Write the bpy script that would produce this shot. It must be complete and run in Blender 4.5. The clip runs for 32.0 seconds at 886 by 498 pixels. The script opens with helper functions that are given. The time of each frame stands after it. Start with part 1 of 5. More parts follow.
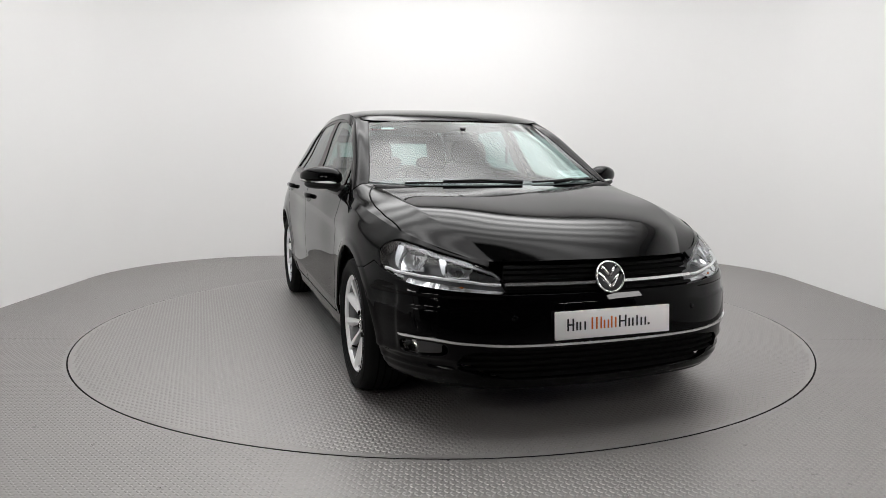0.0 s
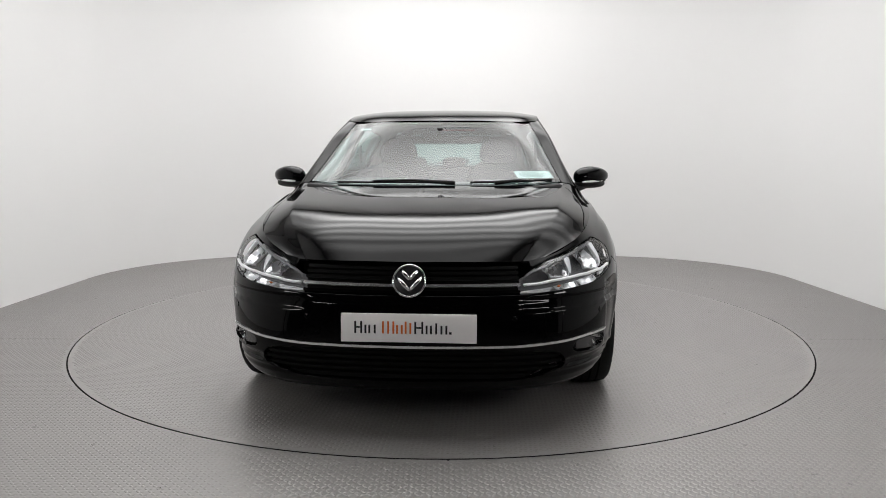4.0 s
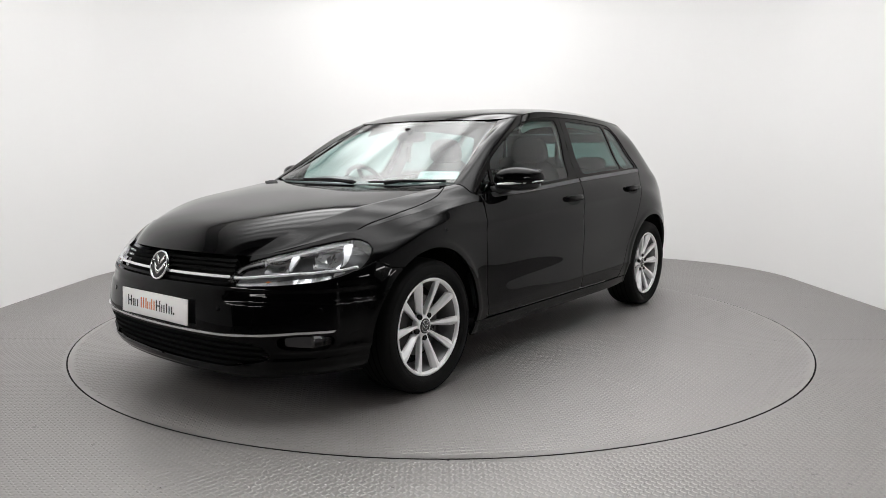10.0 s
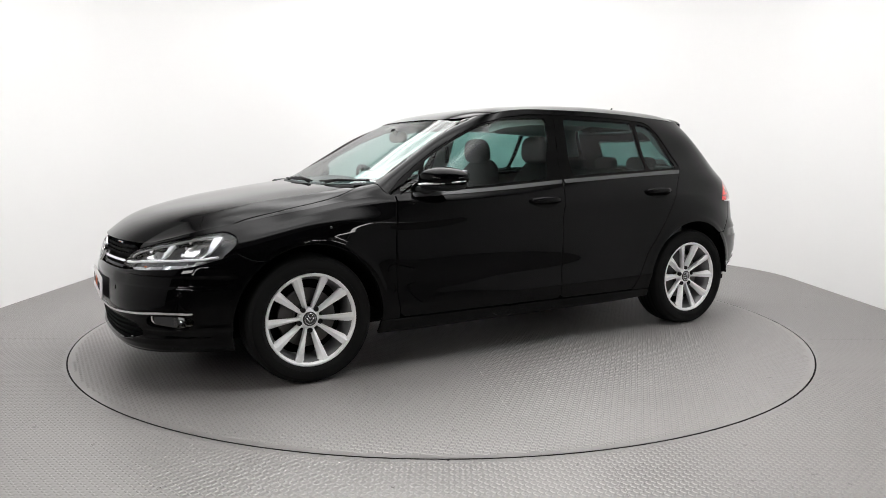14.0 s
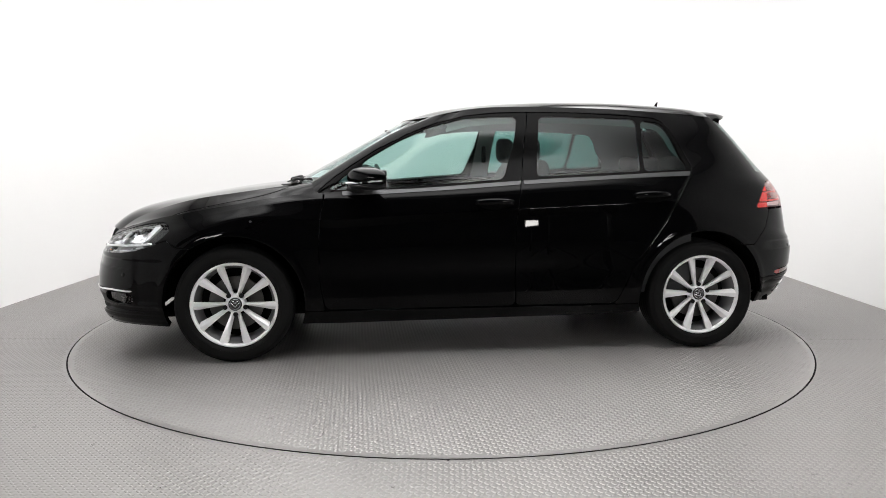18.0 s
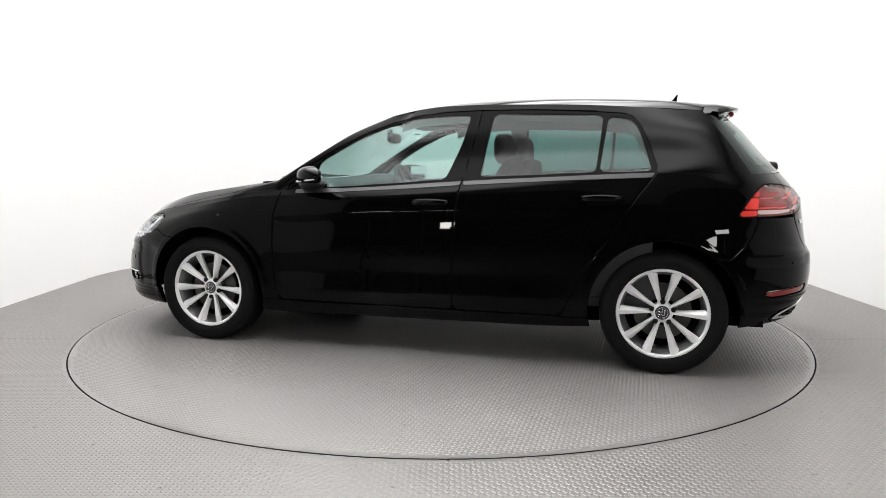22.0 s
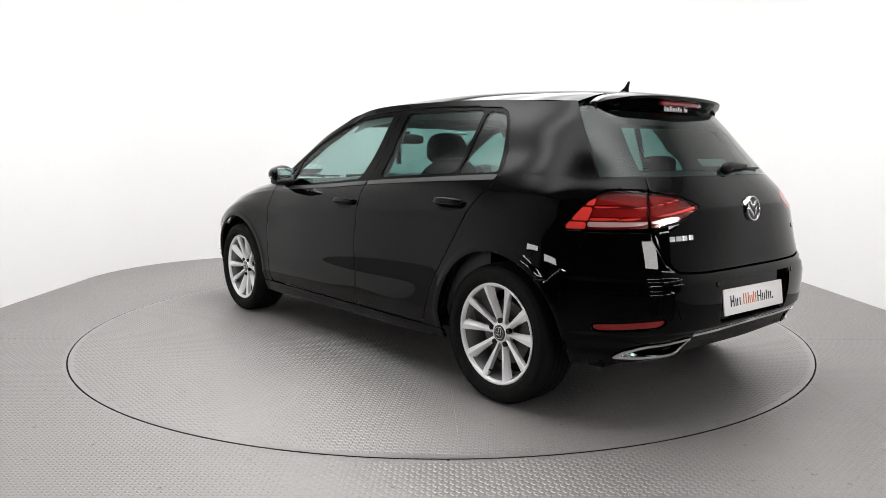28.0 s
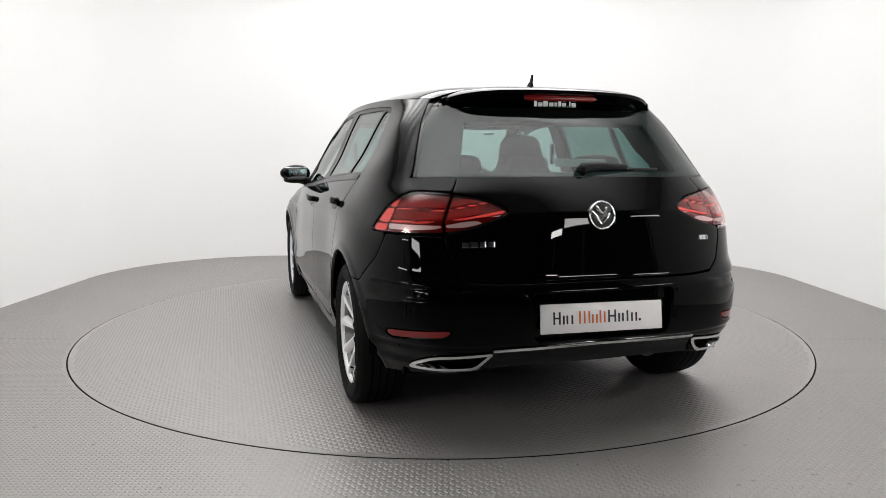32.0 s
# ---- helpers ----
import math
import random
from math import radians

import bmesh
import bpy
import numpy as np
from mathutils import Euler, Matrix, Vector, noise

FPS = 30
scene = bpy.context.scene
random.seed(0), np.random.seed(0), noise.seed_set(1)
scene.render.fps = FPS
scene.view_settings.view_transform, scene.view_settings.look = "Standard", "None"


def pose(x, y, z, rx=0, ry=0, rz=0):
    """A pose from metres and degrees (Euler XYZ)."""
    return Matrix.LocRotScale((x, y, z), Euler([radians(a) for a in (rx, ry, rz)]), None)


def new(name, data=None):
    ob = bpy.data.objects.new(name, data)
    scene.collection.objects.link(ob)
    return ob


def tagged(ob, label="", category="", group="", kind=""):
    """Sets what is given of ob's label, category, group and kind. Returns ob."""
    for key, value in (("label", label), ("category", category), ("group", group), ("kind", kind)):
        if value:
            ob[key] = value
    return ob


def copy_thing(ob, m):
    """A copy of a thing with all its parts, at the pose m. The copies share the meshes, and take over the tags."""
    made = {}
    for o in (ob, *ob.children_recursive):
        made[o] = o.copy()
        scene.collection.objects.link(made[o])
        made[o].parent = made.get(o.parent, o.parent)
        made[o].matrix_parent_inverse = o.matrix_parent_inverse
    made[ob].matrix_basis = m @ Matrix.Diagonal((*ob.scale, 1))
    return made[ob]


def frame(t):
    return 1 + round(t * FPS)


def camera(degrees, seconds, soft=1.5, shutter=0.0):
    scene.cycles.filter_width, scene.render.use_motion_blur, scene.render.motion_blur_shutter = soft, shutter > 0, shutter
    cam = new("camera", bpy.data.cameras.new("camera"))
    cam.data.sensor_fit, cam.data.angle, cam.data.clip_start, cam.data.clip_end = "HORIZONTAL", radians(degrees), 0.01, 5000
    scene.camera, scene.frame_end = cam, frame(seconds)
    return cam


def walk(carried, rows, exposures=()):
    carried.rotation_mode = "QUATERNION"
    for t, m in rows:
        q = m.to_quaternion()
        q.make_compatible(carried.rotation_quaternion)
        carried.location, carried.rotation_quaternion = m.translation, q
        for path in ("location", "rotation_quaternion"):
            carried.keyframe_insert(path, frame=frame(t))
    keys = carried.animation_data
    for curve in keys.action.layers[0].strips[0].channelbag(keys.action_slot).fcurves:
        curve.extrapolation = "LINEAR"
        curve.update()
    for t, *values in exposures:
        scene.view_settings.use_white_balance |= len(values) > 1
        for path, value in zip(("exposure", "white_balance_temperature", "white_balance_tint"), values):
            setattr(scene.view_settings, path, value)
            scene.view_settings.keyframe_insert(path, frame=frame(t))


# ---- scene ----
cam = camera(63.85, 32.0, soft=0.6)
EYE = (0.0, -4.729, 1.084)
CAM_POSE = Matrix.Translation(EYE) @ pose(0, 0, 0, 90 - 7.17, 0, -0.10) @ pose(0, 0, 0, 0, 0, 0.08)
walk(cam, [(0.0, CAM_POSE), (32.0, CAM_POSE)], exposures=[(0.0, -0.03), (5.0, -0.02), (9.0, 0.05), (13.0, 0.27), (19.0, 0.47), (25.0, 0.54), (28.0, 0.44), (32.0, 0.27)])

# ---- light ----
world = bpy.data.worlds.new("studio_world")
world.use_nodes = True
scene.world = world
world.node_tree.nodes["Background"].inputs[0].default_value = (0.02, 0.02, 0.022, 1)
world.node_tree.nodes["Background"].inputs[1].default_value = 0.2
# the luminous ceiling: half width, depth, middle, tube spacing and power; the lamps beside the camera
LIGHT_X, LIGHT_Y, LIGHT_MID, TUBE_GAP, LIGHT_POWER, SIDE_POWER = 2.9, 5.6, 0.20, 0.92, 3.40, 24.0

# ---- materials ----
def mat(name, col, rough=0.5, metal=0.0, coat=0.0, spec=0.5, emit=None, power=0.0):
    m = bpy.data.materials.new(name)
    m.use_nodes = True
    b = m.node_tree.nodes["Principled BSDF"]
    b.inputs["Base Color"].default_value = (*col, 1)
    b.inputs["Roughness"].default_value = rough
    b.inputs["Metallic"].default_value = metal
    b.inputs["Coat Weight"].default_value = coat
    b.inputs["Coat Roughness"].default_value = 0.02
    b.inputs["Specular IOR Level"].default_value = spec
    if emit:
        b.inputs["Emission Color"].default_value = (*emit, 1)
        b.inputs["Emission Strength"].default_value = power
    return m


def nodes(m):
    return m.node_tree.nodes, m.node_tree.links, m.node_tree.nodes["Principled BSDF"]


def wear(m, scale, amount, rough_amount=0.0, bump=0.0, bump_scale=None, detail=4.0):
    """Colour and roughness variation and fine relief from two noises, in object space."""
    n, l, b = nodes(m)
    tc = n.new("ShaderNodeTexCoord")
    big, fine = n.new("ShaderNodeTexNoise"), n.new("ShaderNodeTexNoise")
    big.inputs["Scale"].default_value, big.inputs["Detail"].default_value = scale, detail
    fine.inputs["Scale"].default_value, fine.inputs["Detail"].default_value = bump_scale or scale * 12, 3.0
    for t in (big, fine):
        l.new(tc.outputs["Object"], t.inputs["Vector"])
    mix = n.new("ShaderNodeMix")
    mix.data_type, mix.blend_type = "RGBA", "MULTIPLY"
    mix.inputs[0].default_value = 1.0
    mix.inputs[6].default_value = b.inputs["Base Color"].default_value[:]
    ramp = n.new("ShaderNodeMapRange")
    ramp.inputs["To Min"].default_value, ramp.inputs["To Max"].default_value = 1 - amount, 1 + amount
    add = n.new("ShaderNodeMath")
    add.operation, add.inputs[1].default_value = "MULTIPLY_ADD", 0.6
    half = n.new("ShaderNodeMath")
    half.operation, half.inputs[1].default_value = "MULTIPLY", 0.4
    l.new(fine.outputs["Fac"], half.inputs[0])
    l.new(big.outputs["Fac"], add.inputs[0])
    l.new(half.outputs[0], add.inputs[2])
    l.new(add.outputs[0], ramp.inputs["Value"])
    l.new(ramp.outputs[0], mix.inputs[7])
    l.new(mix.outputs[2], b.inputs["Base Color"])
    if rough_amount:
        r = n.new("ShaderNodeMapRange")
        base = b.inputs["Roughness"].default_value
        r.inputs["To Min"].default_value, r.inputs["To Max"].default_value = base - rough_amount, base + rough_amount
        l.new(big.outputs["Fac"], r.inputs["Value"])
        l.new(r.outputs[0], b.inputs["Roughness"])
    if bump:
        bp = n.new("ShaderNodeBump")
        bp.inputs["Strength"].default_value, bp.inputs["Distance"].default_value = bump, 0.002
        l.new(fine.outputs["Fac"], bp.inputs["Height"])
        l.new(bp.outputs[0], b.inputs["Normal"])
    return m


def glass(name, tint, gloss_rough=0.0, floor_gloss=0.065):
    """Tinted pane: lets light straight through, mirrors more at grazing angles, alike from both sides."""
    m = bpy.data.materials.new(name)
    m.use_nodes = True
    n, l = m.node_tree.nodes, m.node_tree.links
    n.remove(n["Principled BSDF"])
    tr, gl, mx, lw = n.new("ShaderNodeBsdfTransparent"), n.new("ShaderNodeBsdfGlossy"), n.new("ShaderNodeMixShader"), n.new("ShaderNodeLayerWeight")
    lw.inputs["Blend"].default_value = 0.5
    p5, mul = n.new("ShaderNodeMath"), n.new("ShaderNodeMath")
    p5.operation, p5.inputs[1].default_value = "POWER", 5.0
    mul.operation, mul.inputs[1].default_value, mul.inputs[2].default_value = "MULTIPLY_ADD", 0.95 - floor_gloss, floor_gloss
    tr.inputs[0].default_value = (*tint, 1)
    gl.inputs["Roughness"].default_value = gloss_rough
    l.new(lw.outputs["Facing"], p5.inputs[0])
    l.new(p5.outputs[0], mul.inputs[0])
    l.new(mul.outputs[0], mx.inputs[0])
    l.new(tr.outputs[0], mx.inputs[1])
    l.new(gl.outputs[0], mx.inputs[2])
    l.new(mx.outputs[0], n["Material Output"].inputs[0])
    return m


PAINT = wear(mat("black_paint", (0.0014, 0.0014, 0.0016), 0.5, 0.0, 1.0, 0.0), 3.0, 0.15)
PAINT.node_tree.nodes["Principled BSDF"].inputs["Coat IOR"].default_value = 1.23
BLACK_GLOSS = mat("gloss_black_trim", (0.002, 0.002, 0.002), 0.22, 0, 0.0, 0.06)
BLACK_PLASTIC = wear(mat("black_plastic", (0.006, 0.006, 0.0065), 0.55, spec=0.3), 30.0, 0.3, 0.05, 0.3, 700.0)
RUBBER = wear(mat("tyre_rubber", (0.006, 0.006, 0.006), 0.7, spec=0.15), 9.0, 0.35, 0.08, 0.4, 300.0)
ALLOY = wear(mat("silver_alloy", (0.92, 0.92, 0.93), 0.34, 0.28), 8.0, 0.06, 0.04)
ALLOY_DARK = wear(mat("grey_alloy_barrel", (0.22, 0.22, 0.225), 0.4, 0.6), 8.0, 0.15, 0.05)
STEEL = wear(mat("brake_steel", (0.10, 0.097, 0.094), 0.45, 0.8), 20.0, 0.2, 0.08)
CAST = wear(mat("cast_caliper", (0.09, 0.086, 0.082), 0.6, 0.5), 25.0, 0.3, 0.05)
CHROME = mat("chrome", (0.78, 0.78, 0.79), 0.08, 1.0)
PLATE_WHITE = wear(mat("white_plate", (0.96, 0.935, 0.93), 0.35), 6.0, 0.03)
INK = mat("black_ink", (0.015, 0.015, 0.017), 0.5)
ORANGE = mat("orange_ink", (0.72, 0.17, 0.03), 0.5)
PAPER = wear(mat("white_paper", (0.9, 0.91, 0.91), 0.7), 12.0, 0.03)
FABRIC = wear(mat("dark_seat_fabric", (0.022, 0.023, 0.025), 0.9), 14.0, 0.25, 0.0, 0.6, 900.0)
TRIM_GREY = wear(mat("pale_grey_trim", (0.36, 0.36, 0.345), 0.8), 10.0, 0.06)
DASH = wear(mat("dark_dashboard", (0.025, 0.026, 0.028), 0.6), 10.0, 0.2, 0.05, 0.3, 500.0)
UNDER = mat("dark_underbody", (0.003, 0.003, 0.003), 0.85, spec=0.1)
GLASS_FRONT = glass("green_tinted_glass", (0.60, 0.75, 0.73), 0.0, 0.095)
GLASS_SIDE = glass("green_side_glass", (0.56, 0.72, 0.69), 0.0, 0.045)
GLASS_PRIVACY = glass("dark_privacy_glass", (0.19, 0.345, 0.325), 0.0, 0.035)
GLASS_REAR = glass("dark_rear_glass", (0.34, 0.46, 0.44), 0.0, 0.045)
LENS = glass("clear_lens", (0.95, 0.96, 0.97), 0.0, 0.05)
CLEAR_RED = glass("pale_red_lens", (0.98, 0.84, 0.83), 0.0, 0.05)
LAMP_CLEAR = mat("clear_lamp_band", (0.82, 0.74, 0.74), 0.25, 0.2, 0.4)
CHROME_DIM = mat("dim_chrome", (0.75, 0.75, 0.77), 0.3, 0.65)
mat_trim = mat("satin_lamp_trim", (0.20, 0.20, 0.205), 0.35, 0.5)
INK_GREY = mat("grey_ink", (0.35, 0.37, 0.38), 0.6)
STICKER = mat("pale_sticker", (0.30, 0.36, 0.36), 0.6)
MOULDING = mat("satin_belt_strip", (0.075, 0.075, 0.078), 0.36, 0.5)
BRIGHT_CHROME = mat("bright_reflector_chrome", (0.94, 0.94, 0.95), 0.28, 0.9)
FROST = mat("pale_lamp_plate", (0.85, 0.86, 0.88), 0.25, 0.35)
STRIP_CHROME = mat("bright_strip_chrome", (0.92, 0.92, 0.93), 0.14, 0.85)

# ---- mesh helpers ----
def part(name, bm, material, parent=None, label="", smooth=True):
    """Links a bmesh as one mesh object under a thing or a part."""
    me = bpy.data.meshes.new(name)
    bm.to_mesh(me)
    bm.free()
    me.materials.append(material)
    if smooth:
        me.polygons.foreach_set("use_smooth", [True] * len(me.polygons))
    ob = new(name, me)
    ob.parent = parent
    return tagged(ob, label)


def box(bm, cx, cy, cz, sx, sy, sz, m=None, bevel=0.0):
    r = bmesh.ops.create_cube(bm, size=1.0, matrix=(m or Matrix()) @ Matrix.Translation((cx, cy, cz)) @ Matrix.Diagonal((sx, sy, sz, 1)))
    if bevel:
        es = list({e for v in r["verts"] for e in v.link_edges})
        bmesh.ops.bevel(bm, geom=es, offset=bevel, segments=2, profile=0.5, affect="EDGES")
    return r


def sharpen(bm, angle=35):
    bm.normal_update()
    for e in bm.edges:
        if len(e.link_faces) == 2 and e.calc_face_angle(0) > radians(angle):
            e.smooth = False
        elif len(e.link_faces) != 2:
            e.smooth = False
    return bm


def lathe(bm, profile, seg=64, m=None, a0=0.0, a1=2 * math.pi):
    """Turns a profile of (radius, height) round the z axis."""
    m = m or Matrix()
    closed = abs(a1 - a0 - 2 * math.pi) < 1e-6
    n = seg if closed else seg + 1
    rings = [[bm.verts.new(m @ Vector((r * math.cos(a0 + (a1 - a0) * i / seg), r * math.sin(a0 + (a1 - a0) * i / seg), h))) for i in range(n)] for r, h in profile]
    for a, b in zip(rings, rings[1:]):
        for i in range(seg):
            j = (i + 1) % n
            bm.faces.new((a[i], a[j], b[j], b[i]))
    return rings


def tube(bm, pts, radius, seg=8, caps=True):
    """A round bar through points; radius is a number or a list."""
    pts = [Vector(p) for p in pts]
    rad = radius if isinstance(radius, (list, tuple)) else [radius] * len(pts)
    up, rings = Vector((0.13, 0.21, 0.97)), []
    for i, p in enumerate(pts):
        d = (pts[min(i + 1, len(pts) - 1)] - pts[max(i - 1, 0)]).normalized()
        a = d.cross(up).normalized()
        b = d.cross(a)
        rings.append([bm.verts.new(p + rad[i] * (a * math.cos(2 * math.pi * k / seg) + b * math.sin(2 * math.pi * k / seg))) for k in range(seg)])
    for r, s in zip(rings, rings[1:]):
        for k in range(seg):
            bm.faces.new((r[k], s[k], s[(k + 1) % seg], r[(k + 1) % seg]))
    if caps:
        bm.faces.new(rings[0])
        bm.faces.new(rings[-1][::-1])
    return rings


# ---- studio room ----
FLOOR_GREY = (0.30, 0.288, 0.280)


def plate_material(name, tone=1.0, dull=0.0):
    """Grey painted steel, scuffed and stained."""
    m = mat(name, FLOOR_GREY, 0.35, 0.4, 0.0, 0.6)
    n, l, b = nodes(m)
    tc = n.new("ShaderNodeTexCoord")
    stain, fine = n.new("ShaderNodeTexNoise"), n.new("ShaderNodeTexNoise")
    stain.inputs["Scale"].default_value, stain.inputs["Detail"].default_value = 1.6, 6.0
    fine.inputs["Scale"].default_value, fine.inputs["Detail"].default_value = 60.0, 4.0
    for t in (stain, fine):
        l.new(tc.outputs["Object"], t.inputs["Vector"])
    bp = n.new("ShaderNodeBump")
    bp.inputs["Strength"].default_value, bp.inputs["Distance"].default_value = 0.25, 0.001
    l.new(fine.outputs["Fac"], bp.inputs["Height"])
    l.new(bp.outputs[0], b.inputs["Normal"])
    col = n.new("ShaderNodeMix")
    col.data_type = "RGBA"
    col.inputs[6].default_value = (*[c * 0.86 * tone for c in FLOOR_GREY], 1)
    col.inputs[7].default_value = (*[c * 1.12 * tone for c in FLOOR_GREY], 1)
    fac = n.new("ShaderNodeMath")
    fac.operation, fac.inputs[1].default_value = "MULTIPLY_ADD", 0.55
    half = n.new("ShaderNodeMath")
    half.operation, half.inputs[1].default_value = "MULTIPLY", 0.45
    l.new(fine.outputs["Fac"], half.inputs[0])
    l.new(stain.outputs["Fac"], fac.inputs[0])
    l.new(half.outputs[0], fac.inputs[2])
    l.new(fac.outputs[0], col.inputs[0])
    speck = n.new("ShaderNodeTexNoise")
    speck.inputs["Scale"].default_value, speck.inputs["Detail"].default_value = 22.0, 2.0
    l.new(tc.outputs["Object"], speck.inputs["Vector"])
    dirt = n.new("ShaderNodeMapRange")
    dirt.inputs["From Min"].default_value, dirt.inputs["From Max"].default_value = 0.70, 0.76
    dirt.inputs["To Min"].default_value, dirt.inputs["To Max"].default_value = 1.0, 0.62
    l.new(speck.outputs["Fac"], dirt.inputs["Value"])
    mul = n.new("ShaderNodeMix")
    mul.data_type, mul.blend_type = "RGBA", "MULTIPLY"
    mul.inputs[0].default_value = 1.0
    l.new(col.outputs[2], mul.inputs[6])
    l.new(dirt.outputs[0], mul.inputs[7])
    l.new(mul.outputs[2], b.inputs["Base Color"])
    r = n.new("ShaderNodeMapRange")
    r.inputs["To Min"].default_value, r.inputs["To Max"].default_value = 0.24 + dull, 0.42 + dull
    l.new(stain.outputs["Fac"], r.inputs["Value"])
    l.new(r.outputs[0], b.inputs["Roughness"])
    return m


PITCH = 0.0195


def lozenges(name, cells, parent, material, z0, height):
    """Raised lozenges of the tread plate, alternately leaning to either side, at the given (x, y, sign)."""
    c = np.asarray(cells)
    length, width = .0135, .0044
    a = np.where(c[:, 2] > 0, 1.0, -1.0) * math.radians(45)
    dx, dy = np.cos(a), np.sin(a)
    base = np.array([(-1, 0, 0), (-.35, -1, 0), (.35, -1, 0), (1, 0, 0), (.35, 1, 0), (-.35, 1, 0), (-.5, 0, 1), (.5, 0, 1)])
    lx_, wy_, hz_ = base[:, 0] * length, base[:, 1] * width, base[:, 2] * height
    V = np.stack([c[:, 0:1] + dx[:, None] * lx_ - dy[:, None] * wy_, c[:, 1:2] + dy[:, None] * lx_ + dx[:, None] * wy_, np.broadcast_to(hz_ + z0, (len(c), 8))], -1).reshape(-1, 3)
    quads = np.array([(1, 2, 7, 6), (4, 5, 6, 7)])
    tris = np.array([(0, 1, 6), (2, 3, 7), (3, 4, 7), (5, 0, 6)])
    off = np.arange(len(c))[:, None, None] * 8
    Q, T = (quads + off).reshape(-1, 4), (tris + off).reshape(-1, 3)
    me = bpy.data.meshes.new(name)
    me.vertices.add(len(V))
    me.vertices.foreach_set("co", V.ravel())
    loops = np.concatenate([Q.ravel(), T.ravel()])
    me.loops.add(len(loops))
    me.loops.foreach_set("vertex_index", loops.astype(np.int32))
    start = np.concatenate([np.arange(len(Q)) * 4, len(Q) * 4 + np.arange(len(T)) * 3])
    me.polygons.add(len(start))
    me.polygons.foreach_set("loop_start", start.astype(np.int32))
    me.polygons.foreach_set("use_smooth", np.ones(len(start), bool))
    me.update()
    me.validate()
    me.materials.append(material)
    ob = new(name, me)
    ob.parent = parent
    return tagged(ob, kind="stuff")


DISC_GAP = 0.0085
PLATE_FLOOR = plate_material("tread_plate_floor", 0.92)
PLATE_DISC = plate_material("tread_plate_disc", 1.03)
# the floor's lozenges: slightly paler and rougher than the plate below
PLATE_RAISED = plate_material("raised_tread", 1.0, 0.06)
WALL = wear(mat("white_wall_paint", (0.80, 0.795, 0.79), 0.75), 0.8, 0.015, 0.03, 0.1, 90.0)
DARK_WALL = wear(mat("dark_hall_paint", (0.010, 0.010, 0.0105), 0.8), 1.2, 0.2)
# near black that paints the shade inside the rim gap and notch
GAP_SHADE = mat("gap_shade_black", (0.004, 0.004, 0.004), 0.9)
JOINT = mat("plate_joint", (0.24, 0.23, 0.225), 0.8)

WX, WY, RAD, TOP, DISC_R = 3.235, 3.285, 1.55, 3.3, 2.249


def wall_line(off=0.0):
    """The white wall's plan from front left round both rounded corners to front right."""
    x, y, r, pts = WX + off, WY + off, RAD + off, [(-WX - off, FRONT)]
    for k in range(17):
        a = math.pi - math.pi / 2 * k / 16
        pts.append((-x + r + r * math.cos(a), y - r + r * math.sin(a)))
    for k in range(17):
        a = math.pi / 2 - math.pi / 2 * k / 16
        pts.append((x - r + r * math.cos(a), y - r + r * math.sin(a)))
    return pts + [(x, FRONT)]


FRONT = -3.6
inner, outer = wall_line(), wall_line(0.12)
bm = bmesh.new()
rows_w = [[bm.verts.new((x, y, z)) for x, y in line] for line, z in ((inner, 0), (inner, TOP), (outer, TOP), (outer, 0))]
for a, b in zip(rows_w, rows_w[1:] + rows_w[:1]):
    for i in range(len(a) - 1):
        bm.faces.new((a[i], b[i], b[i + 1], a[i + 1]))
for i in (0, -1):
    bm.faces.new([r[i] for r in rows_w])
bmesh.ops.recalc_face_normals(bm, faces=bm.faces)
tagged(part("wall_cove", sharpen(bm), WALL), "plain white curved studio wall with rounded corners", "wall", kind="structure")

bm = bmesh.new()
N = 160
ring = [bm.verts.new(((DISC_R + DISC_GAP) * math.cos(2 * math.pi * i / N), (DISC_R + DISC_GAP) * math.sin(2 * math.pi * i / N), 0)) for i in range(N)]
sq = []
for i in range(N):
    c, s = math.cos(2 * math.pi * i / N), math.sin(2 * math.pi * i / N)
    k = 9.0 / max(abs(c), abs(s))
    sq.append(bm.verts.new((k * c, k * s, 0)))
low = [bm.verts.new((v.co.x, v.co.y, -0.06)) for v in ring]
for i in range(N):
    j = (i + 1) % N
    bm.faces.new((ring[i], sq[i], sq[j], ring[j]))
    bm.faces.new((low[i], ring[i], ring[j], low[j]))
floor_ob = tagged(part("floor", sharpen(bm), PLATE_FLOOR), "grey painted steel tread plate floor round the turntable", "floor", kind="structure")
bm = bmesh.new()
lathe(bm, [(DISC_R - 0.06, -0.058), (DISC_R + 0.05, -0.058)], 96)
# lining over the plate's cut edge, with the gap's shade as its colour
lathe(bm, [(DISC_R + DISC_GAP - .0006, -.058), (DISC_R + DISC_GAP - .0006, -.0004)], 160)
part("pit_ring", bm, GAP_SHADE, floor_ob, "edge of the round floor opening, painted near black as shade")
gx_, gy_ = np.meshgrid(np.arange(-3.22, 3.22, PITCH), np.arange(-2.9, 3.25, PITCH))
sign = ((np.arange(gx_.shape[0])[:, None] + np.arange(gx_.shape[1])[None]) % 2) * 2 - 1
keep = np.hypot(gx_, gy_) > DISC_R + .024
for sx in (-1, 1):  # rounded corners of the wall
    cx, cy = sx * (WX - RAD), WY - RAD
    keep &= ~((gx_ * sx > WX - RAD) & (gy_ > cy) & (np.hypot(gx_ - cx, gy_ - cy) > RAD - .012))
for seam in (-1.725, -.555, .61, 1.80):
    keep &= np.abs(gx_ - seam) > .0025
lozenges("tread_relief", np.stack([gx_[keep], gy_[keep], sign[keep]], 1), floor_ob, PLATE_RAISED, 0.0, .0022)
